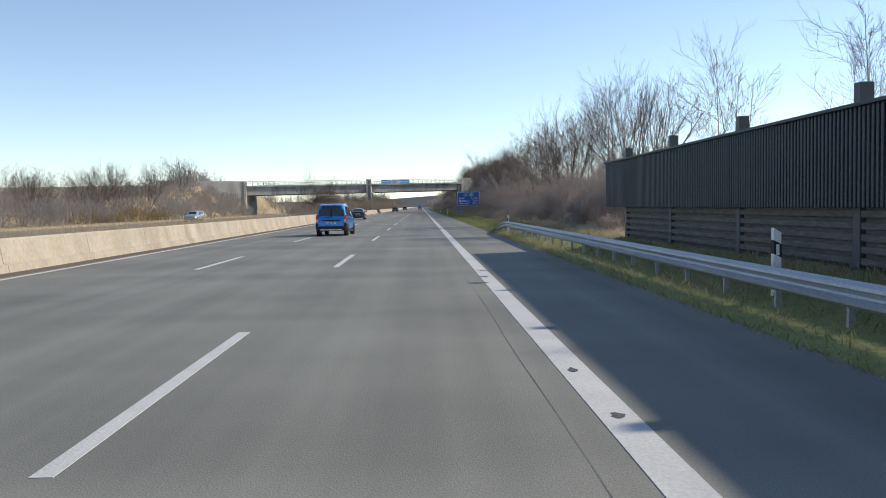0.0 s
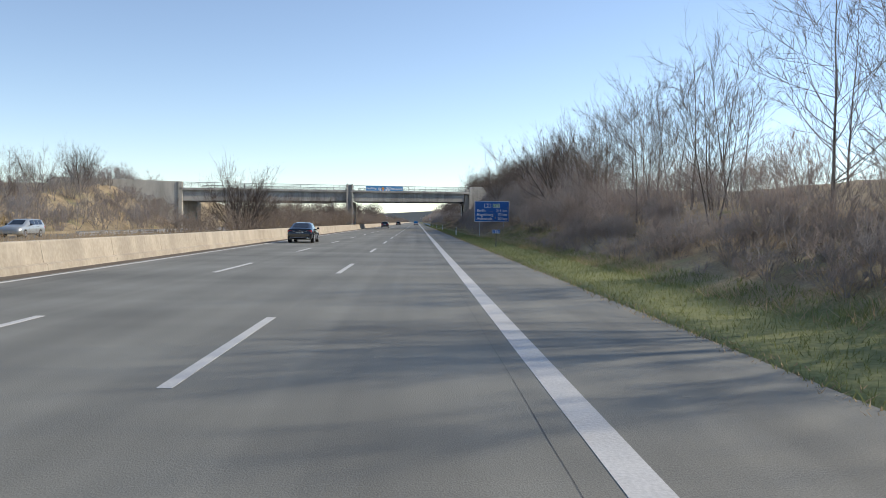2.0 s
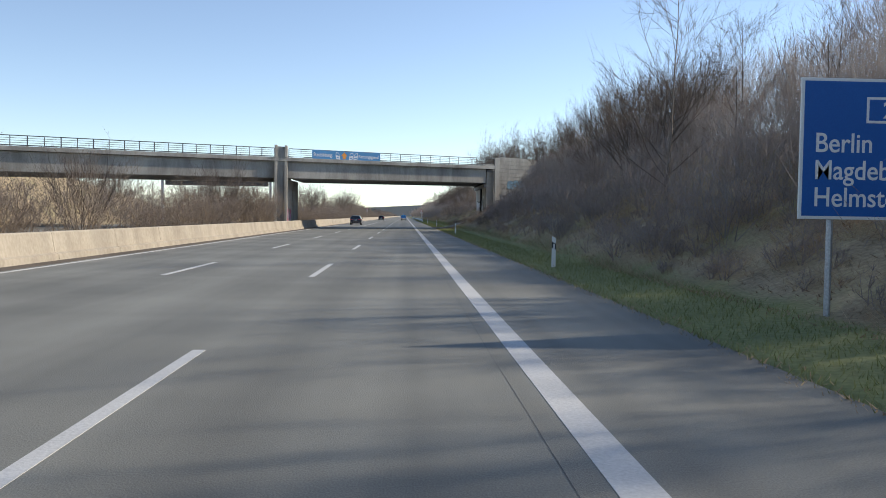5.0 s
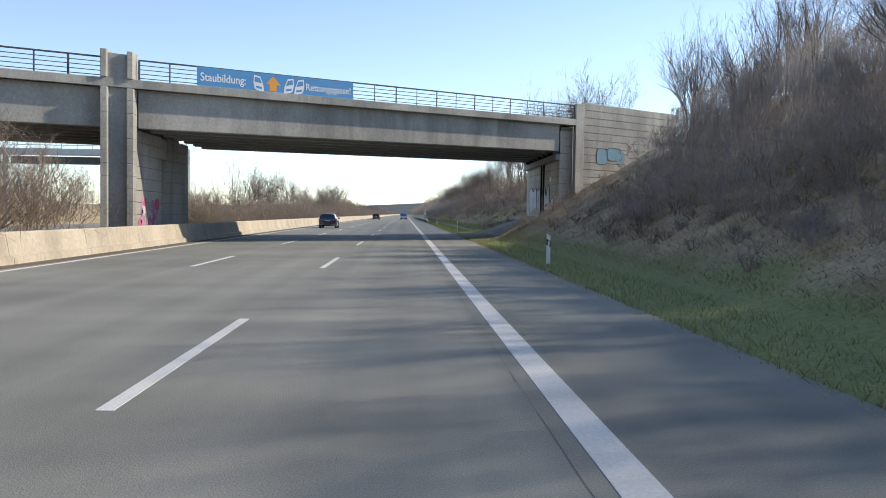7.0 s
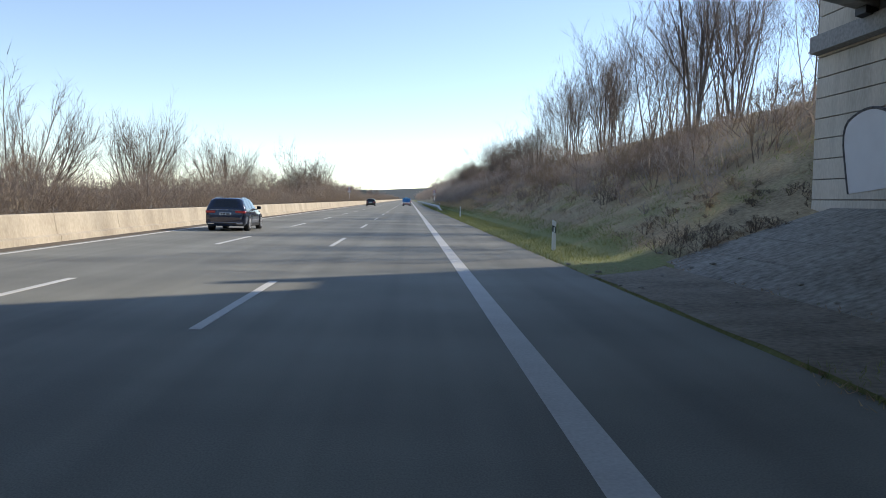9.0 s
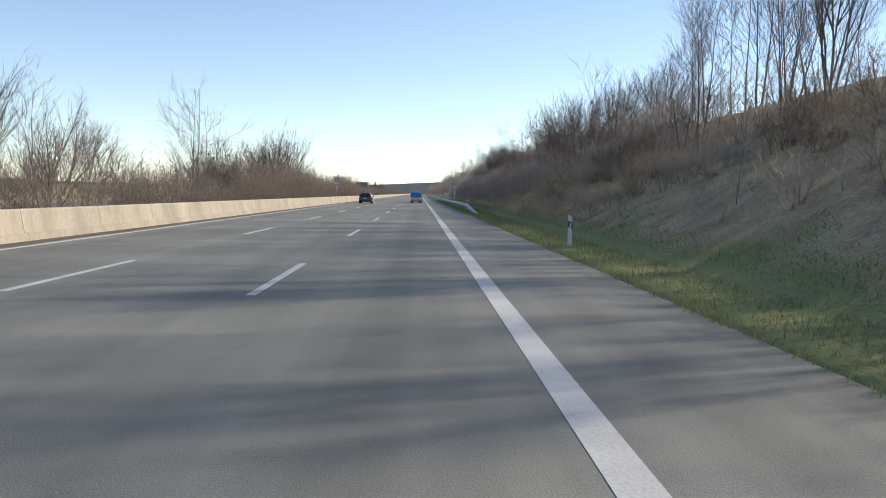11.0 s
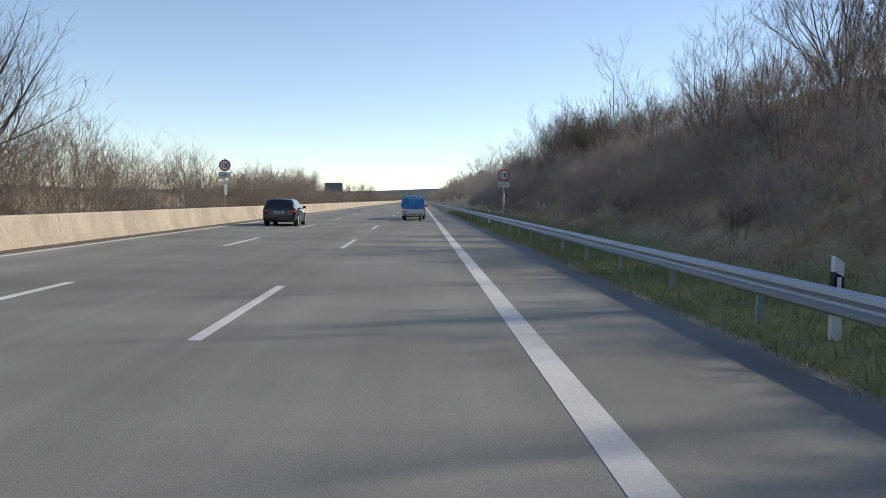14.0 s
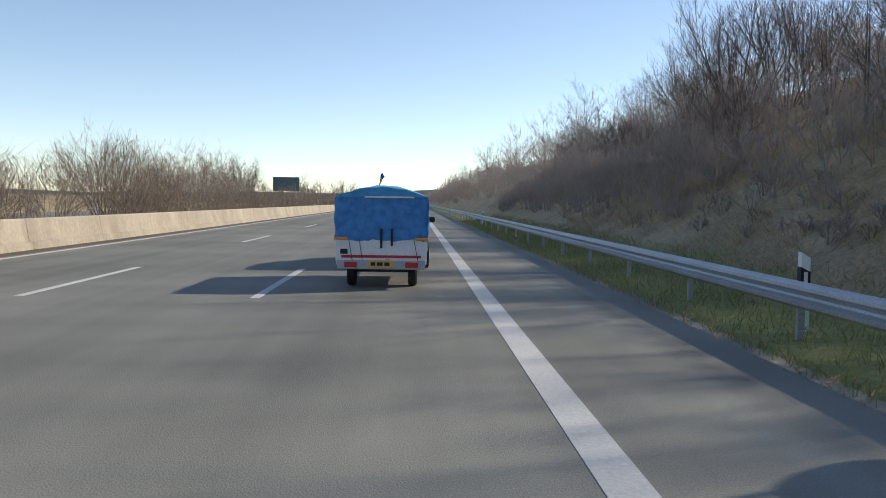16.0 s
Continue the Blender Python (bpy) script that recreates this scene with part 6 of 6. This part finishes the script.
# left: the hedge in the median
tallness = lambda x, y: np.interp(y, [104, 120, 165, 195, 212, 226, 262, 330, 342, 362, 395, 410, 480], [0.75, 0.95, 1.05, 1.25, 1.1, 0.85, 1.0, 1.05, 1.3, 1.35, 1.25, 1.28, 1.2]) * np.clip(0.66 + (-10.0 - x) * 0.10, 0.6, 1.0)
for k, (y0, y1, n) in enumerate(((104, 212, 155), (226, 330, 138), (330, 400, 104), (400, 480, 124))):
    spots = scatter(31 + k, n, -15.5, -10.7, y0, y1, 3.6, 4.3, clear_of_bridge, tallness)
    for half, tone, word in ((0, HEDGE, "brown"), (1, TAN_TWIG, "tan")):
        bushes("hedge", "dense sunlit " + word + " hedge of bare bushes behind the median barrier", 41 + k + 200 * half, spots[half::2], tone, "far", 0.0142, 1.3, "hedge")
spots = scatter(46, 110, -12.4, -10.9, 226, 420, 2.2, 3.0, clear_of_bridge)
bushes("hedge", "fine twiggy front of the median hedge", 55, spots, HEDGE, "mid", 0.0105, 1.3, "hedge")
spots = scatter(34, 90, -11.3, -10.2, 226, 480, 1.3, 1.9, clear_of_bridge)
bushes("hedge", "low brown bushes at the foot of the median hedge", 50, spots, HEDGE, "far", 0.012, 1.3, "hedge")
spots = scatter(35, 150, -15, -10.6, 480, 800, 3.2, 4.2)
bushes("hedge", "brown hedge of bare bushes in the distant median", 45, spots, HEDGE, "thin", 0.036, 1.4, "hedge")
spots = scatter(36, 130, -19, -10.6, 800, 1400, 3.8, 5.4)
bushes("hedge", "brown bare hedges lining the distant motorway", 46, spots, HEDGE, "speck", 0.09, 1.5, "hedge")
# far side of the other carriageway
spots = scatter(37, 190, -54, -35.4, 30, 217, 2.8, 4.6, clear_of_bridge)
bushes("hedge", "brown hedge of bare bushes beyond the far carriageway", 47, spots, TWIG, "thin", 0.028, 1.3, "hedge")
spots = scatter(41, 80, -40.5, -35.8, 60, 212, 3.0, 4.4, clear_of_bridge)
bushes("hedge", "tall grey-brown bushes at the edge of the far carriageway", 51, spots, GREY_TWIG, "far", 0.022, 1.1, "hedge")
spots = scatter(42, 80, -51, -41, 140, 214, 2.4, 3.8, clear_of_bridge)
bushes("hedge", "bare grey bushes covering the approach bank of the bridge", 52, spots, GREY_TWIG, "thin", 0.028, 1.2, "hedge")
spots = scatter(38, 34, -38, -35.8, 96, 128, 2.2, 3.2)
bushes("hedge", "yellowish willow bushes beyond the far carriageway", 48, spots, YELLOW_TWIG, "far", 0.022, 1.0, "hedge")
spots = scatter(39, 90, -46, -35.8, 240, 440, 3.0, 4.8, clear_of_bridge)
bushes("hedge", "grey-brown bare bushes beyond the far carriageway past the bridge", 49, spots, TWIG, "thin", 0.03, 1.3, "hedge")
# dead grass stalks along the edge of the banks and at the hedge's foot
def stalks(name, label, seed, x0, x1, y0, y1, count, tall, mat, keep=None, rad=0.006, droop=0.5):
    g = np.random.default_rng(seed)
    x, y = g.uniform(x0, x1, count), g.uniform(y0, y1, count)
    if keep is not None:
        ok = keep(x, y)
        x, y = x[ok], y[ok]
    n = len(x)
    foot = np.stack([x, y, np.maximum(land(x, y), 0.0) - 0.03], 1)
    h = tall * g.uniform(0.45, 1.1, n)
    tip = foot + np.stack([g.normal(0, droop, n) * h, g.normal(0, droop, n) * h, h], 1)
    return tagged(new(name, mesh_from(name, *blades(foot, tip, rad * g.uniform(0.9, 1.8, n)), mat)), label, "grass", kind="stuff")


matted = lambda x, y: np.sin(x * 2.3 + y * 0.7 + 1.5 * np.sin(y * 0.31)) * np.sin(y * 1.1 - x * 0.8) + 0.6 * np.sin(x * 0.5 + y * 0.37) > -0.22
patchy = lambda x, y: np.sin(x * 1.7 + y * 0.9) * np.sin(y * 0.6 - x * 0.5) > -0.35
stalks("grass", "short green grass on the verge", 51, 6.40, 9.2, -6, 130, 36000, 0.15, BLADE, None, 0.007)
stalks("grass", "short green grass on the verge before the bridge", 52, 6.40, 8.9, 130, 232, 26000, 0.15, BLADE, None, 0.007)
stalks("grass", "green and yellow grass on the verge", 53, 6.40, 9.4, 246, 345, 28000, 0.17, BLADE, None, 0.007)
stalks("grass", "rough green grass beneath the guard rail", 54, 6.30, 9.2, 345, 470, 32000, 0.20, BLADE, None, 0.007)
stalks("grass", "green grass at the foot of the bank", 55, 8.6, 12.8, 58, 132, 38000, 0.20, BLADE, lambda x, y: x < np.interp(y, [58, 92, 108, 132], [9.6, 9.9, 12.6, 12.8]), 0.008)
stalks("dry_grass", "dead straw-coloured grass on the bank", 56, 8.4, 16, 26, 132, 40000, 0.30, STRAW, matted, 0.0065, 1.1)
stalks("dry_grass", "dead straw-coloured grass at the foot of the bank", 57, 8.4, 13.5, 132, 206, 44000, 0.24, STRAW, matted, 0.006, 1.2)
stalks("dry_grass", "dead grass covering the open slope", 58, 9.0, 22, 247, 335, 64000, 0.17, STRAW, lambda x, y: clear_of_bridge(x, y) & matted(x, y), 0.006, 1.5)
stalks("dry_grass", "tall dry reed grass on the bank", 59, 8.9, 15, 312, 440, 70000, 0.40, STRAW, matted, 0.006, 1.0)
stalks("dry_grass", "thin dead grass creeping over the edge of the asphalt", 61, 6.2, 6.75, 338, 470, 5000, 0.10, STRAW, None, 0.010, 0.9)
stalks("dry_grass", "thin dead grass along the edge of the asphalt", 62, 6.25, 6.75, -6, 232, 8000, 0.09, STRAW, None, 0.009, 0.9)
stalks("dry_grass", "yellowed dead grass beneath the guard rail by the noise barrier", 75, 6.6, 9.4, -6, 52, 9000, 0.20, STRAW, matted, 0.007, 0.9)
stalks("dry_grass", "dead grass on the median", 60, -18.8, -9.6, -10, 480, 30000, 0.5, STRAW, clear_of_bridge, 0.010)

stalks("leaf_litter", "dead leaves and stalks strewn on the slope paving", 65, 8.3, 12.5, 228.5, 245, 7000, 0.10, LITTER, patchy, 0.012, 1.6)
stalks("dry_grass", "tall dead grass and weeds in the median", 66, -18.8, -9.7, 10, 108, 15000, 0.95, STRAW, None, 0.008, 0.3)
stalks("leaf_litter", "brown dead leaves and broken stalks covering the bank", 67, 8.3, 16, 132, 229, 44000, 0.10, LITTER, None, 0.014, 1.3)
stalks("leaf_litter", "dark brown dead leaves on the slope beside the bridge", 70, 8.5, 15, 178, 229, 24000, 0.10, HEDGE, None, 0.012, 1.3)
stalks("leaf_litter", "brown dead leaves and broken stalks on the open slope", 68, 8.8, 17, 247, 440, 40000, 0.10, LITTER, patchy, 0.013, 1.3)
stalks("grass", "tufts of green grass on the open slope", 69, 8.6, 16, 246, 338, 52000, 0.14, BLADE, lambda x, y: ~matted(x, y) & clear_of_bridge(x, y), 0.007, 0.9)
sparse = lambda x, y: np.sin(y * 0.9) * np.sin(y * 0.23 + 1) > 0.35
stalks("weeds", "small dry weeds at the foot of the median barrier", 63, -9.02, -8.80, 60, 480, 9000, 0.16, STRAW, sparse, 0.006, 0.6)
stalks("dry_grass", "pale reed plumes high on the bank", 64, 12.5, 16, 318, 362, 1800, 1.15, STRAW, patchy, 0.010, 0.2)

stalks("leaf_litter", "dead leaves and twigs on the bare soil", 73, 6.5, 8.5, 225, 246, 4200, 0.06, LITTER, patchy, 0.009, 1.6)
stalks("grass", "thin grass tufts on the bare soil", 74, 6.5, 8.6, 224, 247, 2600, 0.09, BLADE, matted, 0.006)

# bare soil in the rain shadow of the bridge
bm = bmesh.new()
rows = []
for j in range(24):
    y = 225.4 + j * 0.75
    edge = 0.12 * math.sin(j * 1.3) + 0.08 * math.sin(j * 2.9)
    rows.append([bm.verts.new((x, y + 0.7 * (x - 7.5) + edge, float(land(x, y)) + 0.03)) for x in (6.52 + edge * 0.2, 7.0, 7.5, 8.0, 8.44)])
for a, b in zip(rows[:-1], rows[1:]):
    for i in range(4):
        bm.faces.new((a[i], a[i + 1], b[i + 1], b[i]))
tagged(part("soil_strip", bm, SOIL), "bare grey-brown soil strewn with litter beneath the bridge", "ground", kind="structure")
r = random.Random(21)
for k in range(26):
    x, y, s = r.uniform(6.3, 9.5), r.uniform(224, 246), r.uniform(0.03, 0.09)
    z = max(float(land(x, y)), 0.0) + (0.32 if x > 8.45 else 0.035)
    bm = bmesh.new()
    bmesh.ops.create_icosphere(bm, subdivisions=1, radius=s)
    for v in bm.verts:
        v.co = Vector((v.co.x * r.uniform(0.7, 1.3), v.co.y * r.uniform(0.7, 1.3), v.co.z * 0.5 * r.uniform(0.6, 1.2)))
    stone = tagged(part("stone", bm, PAVING), "small grey stone lying beside the carriageway", "stone", "loose stones under the bridge")
    stone.matrix_basis = pose(x, y, z if x <= 8.45 else 0.17 + (x - 8.45) * 0.345 + s * 0.3, 0, 0, r.uniform(0, 360))

# ---------------------------------------------------------------- trees by stretch
g = random.Random(77)
# behind the noise barrier and along the first bank
for x, y, tall, kind in ((16, 34, 8.0, 1), (14.5, 48, 8.2, 0), (17, 54, 8.6, 6), (13.5, 60, 7.2, 3), (15, 67, 7.8, 1), (18, 72, 9.0, 0), (14, 79, 6.8, 2),
                         (16.5, 84, 8.2, 6), (13.8, 90, 7.6, 0), (17.5, 96, 8.6, 2), (14.8, 101, 7.8, 1), (16, 108, 8.0, 6), (19, 112, 9.0, 0), (15, 119, 8.0, 3), (17, 125, 8.2, 2),
                         (12.6, 155.2, 10.6, 0), (15.5, 136, 7.2, 6), (17.5, 143, 7.4, 1), (16.5, 150, 6.4, 2), (18, 161, 6.8, 0), (15, 168, 5.6, 4), (18, 174, 6.2, 6), (16, 182, 5.2, 4),
                         (19, 189, 6.2, 2), (17, 196, 5.2, 4), (20, 203, 6.0, 1), (18, 211, 5.0, 4), (21, 217, 5.6, 2), (14, 40, 6.5, 3), (18.5, 25, 7.4, 2), (15, 19, 7.0, 1), (19, 14, 8.0, 0), (14.5, 9, 7.2, 6), (17.5, 3, 8.0, 2),
                         (14.5, 70.5, 9.6, 1), (17, 62, 9.6, 0), (16, 88, 9.4, 1), (15, 104.5, 9.0, 0), (18, 117, 10.0, 1), (15.5, 128, 8.6, 9), (17, 133, 9.0, 9), (14.5, 140, 7.6, 9),
                         (15.5, 93, 8.4, 6), (16.8, 100, 9.0, 6), (15.2, 110, 8.0, 6), (17, 121, 9.0, 6), (14.6, 114, 7.2, 0)):
    plant(kind, x, y, tall, g.uniform(0, 360))
for k in range(18):
    y = 42 + k * 8.8 + g.uniform(-2, 2)
    plant(g.choice((0, 1, 2, 6, 6)), g.uniform(15.5, 20.5), y, g.uniform(6.2, 8.6) * (0.9 if y > 150 else 1.0), g.uniform(0, 360))
# slender wood on the crest past the bridge
y = 252.0
while y < 330:
    plant(g.choice((2, 5, 2, 8, 5, 10)), g.uniform(16.8, 22.8), y, g.uniform(8.0, 11.0), g.uniform(0, 360))
    y += g.uniform(2.0, 3.4)
for y in (248.5, 253, 296, 307, 318, 327):
    plant(g.choice((2, 5, 5)), g.uniform(16.0, 20), y, g.uniform(8.0, 10.0), g.uniform(0, 360))
for k in range(16):
    plant(g.choice((2, 5, 8, 2)), g.uniform(20.5, 25), 251 + k * 5 + g.uniform(-2, 2), g.uniform(6.0, 7.6), g.uniform(0, 360))
for k in range(12):
    plant(g.choice((2, 5, 2)), g.uniform(17.5, 21.5), 255 + k * 4.6 + g.uniform(-1.5, 1.5), g.uniform(8.0, 10.4), g.uniform(0, 360))
for k in range(12):
    plant(g.choice((2, 5, 0, 8)), g.uniform(14.8, 18.5), 306 + k * 3.6 + g.uniform(-1.5, 1.5), g.uniform(4.8, 6.6), g.uniform(0, 360))
y = 332.0
while y < 480:
    plant(g.choice((1, 3, 0, 4, 6, 8)), g.uniform(16.5, 22), y, g.uniform(3.8, 6.2), g.uniform(0, 360))
    y += g.uniform(7.0, 12)
# light trees rising out of the thickets along both steep banks
y = 334.0
while y < 486:
    plant(g.choice((0, 3, 6, 8, 9, 9)), g.uniform(16.5, 21.5), y, g.uniform(4.4, 6.4), g.uniform(0, 360))
    y += g.uniform(3.6, 6.4)
y = 160.0
while y < 222:
    x = g.uniform(15.5, 20.5)
    if y < 187 + (x - 2.4) / 0.44:
        plant(g.choice((0, 6, 9, 9, 3)), x, y, g.uniform(4.6, 6.6), g.uniform(0, 360))
    y += g.uniform(2.6, 4.4)
# saplings on the open slope
for x, y, tall in ((10.6, 259.5, 1.9), (10.9, 260.4, 2.2), (11.2, 268.0, 2.4), (10.3, 271.5, 1.8), (12.4, 255.0, 2.3), (11.6, 280.0, 2.6), (13.0, 288.0, 2.8), (10.8, 297.0, 2.2)):
    plant(8, x, y, tall, g.uniform(0, 360))
# single trees that stand out over the thicket: x, y, height of the top, kind
for x, y, top, kind in ((16, 335, 11.0, 8), (16, 344.3, 13.2, 8), (16.6, 350, 10.8, 2), (17, 354.5, 11.6, 5), (17.4, 357, 12.4, 5), (18, 361, 11.6, 2), (17, 366, 11.0, 6), (16, 371, 11.8, 8),
                        (16, 389.4, 11.4, 8), (17.5, 381, 10.4, 0), (16, 410, 13.6, 8), (15.4, 424, 11.2, 6), (14.5, 433, 11.4, 2), (16.5, 443, 10.8, 0), (16, 470, 12.6, 6), (17, 495, 12.4, 0), (16, 518, 13.6, 6), (15, 545, 12.6, 0), (17, 574, 13.8, 6), (15, 610, 12.5, 1), (17, 660, 13.0, 0), (16, 720, 13.0, 1)):
    plant(kind, x, y, top - float(land(x, y)), g.uniform(0, 360))
# rounded bushy trees standing in the thicket
for k in range(20):
    y = 338 + k * 7.3 + g.uniform(-2.5, 2.5)
    plant(g.choice((3, 4, 4)), g.uniform(15.0, 19.0), y, g.uniform(3.0, 4.2), g.uniform(0, 360))
# median and far side on the left
for x, y, tall, kind in ((-12.0, 116.6, 6.4, 4), (-12.7, 118.6, 5.8, 4), (-13.0, 196, 6.2, 4), (-14.5, 204, 6.0, 3), (-13.4, 131, 4.6, 3), (-12.6, 150, 4.4, 4), (-14, 166, 4.8, 3), (-13.0, 188, 4.8, 4), (-12.4, 203, 4.2, 4), (-14.5, 197, 4.6, 3),
                         (-15.0, 264, 6.8, 4), (-15.5, 282, 7.2, 3), (-16.5, 287, 6.2, 4), (-15.5, 306, 7.2, 3), (-16, 318, 6.4, 4), (-12.2, 331.8, 9.4, 7), (-16.5, 352, 6.4, 4), (-14.8, 342, 5.8, 4), (-15.2, 352, 6.0, 4), (-15.4, 361, 6.2, 4), (-14.6, 368, 5.6, 4),
                         (-15.0, 380, 9.0, 3), (-16.6, 385, 8.2, 3), (-14.6, 375, 7.4, 4), (-17.0, 424, 5.4, 4), (-16.0, 452, 5.4, 3), (-15, 478, 6.0, 4), (-17, 500, 6.4, 3), (-15, 540, 6.0, 4), (-14, 600, 6.5, 3),
                         (-44, 60, 6.2, 3), (-46, 82, 5.8, 4), (-43, 104, 6.5, 1), (-47, 124, 6.0, 3), (-44, 146, 7.0, 0), (-48, 160, 6.0, 4), (-46, 268, 6, 3), (-44, 300, 7, 0), (-47, 340, 7, 1)):
    plant(kind, x, y, tall, g.uniform(0, 360))
for k in range(18):
    plant(g.choice((0, 3, 3, 4, 6)), g.uniform(-56, -40), g.uniform(60, 185), g.uniform(5.0, 7.5), g.uniform(0, 360))
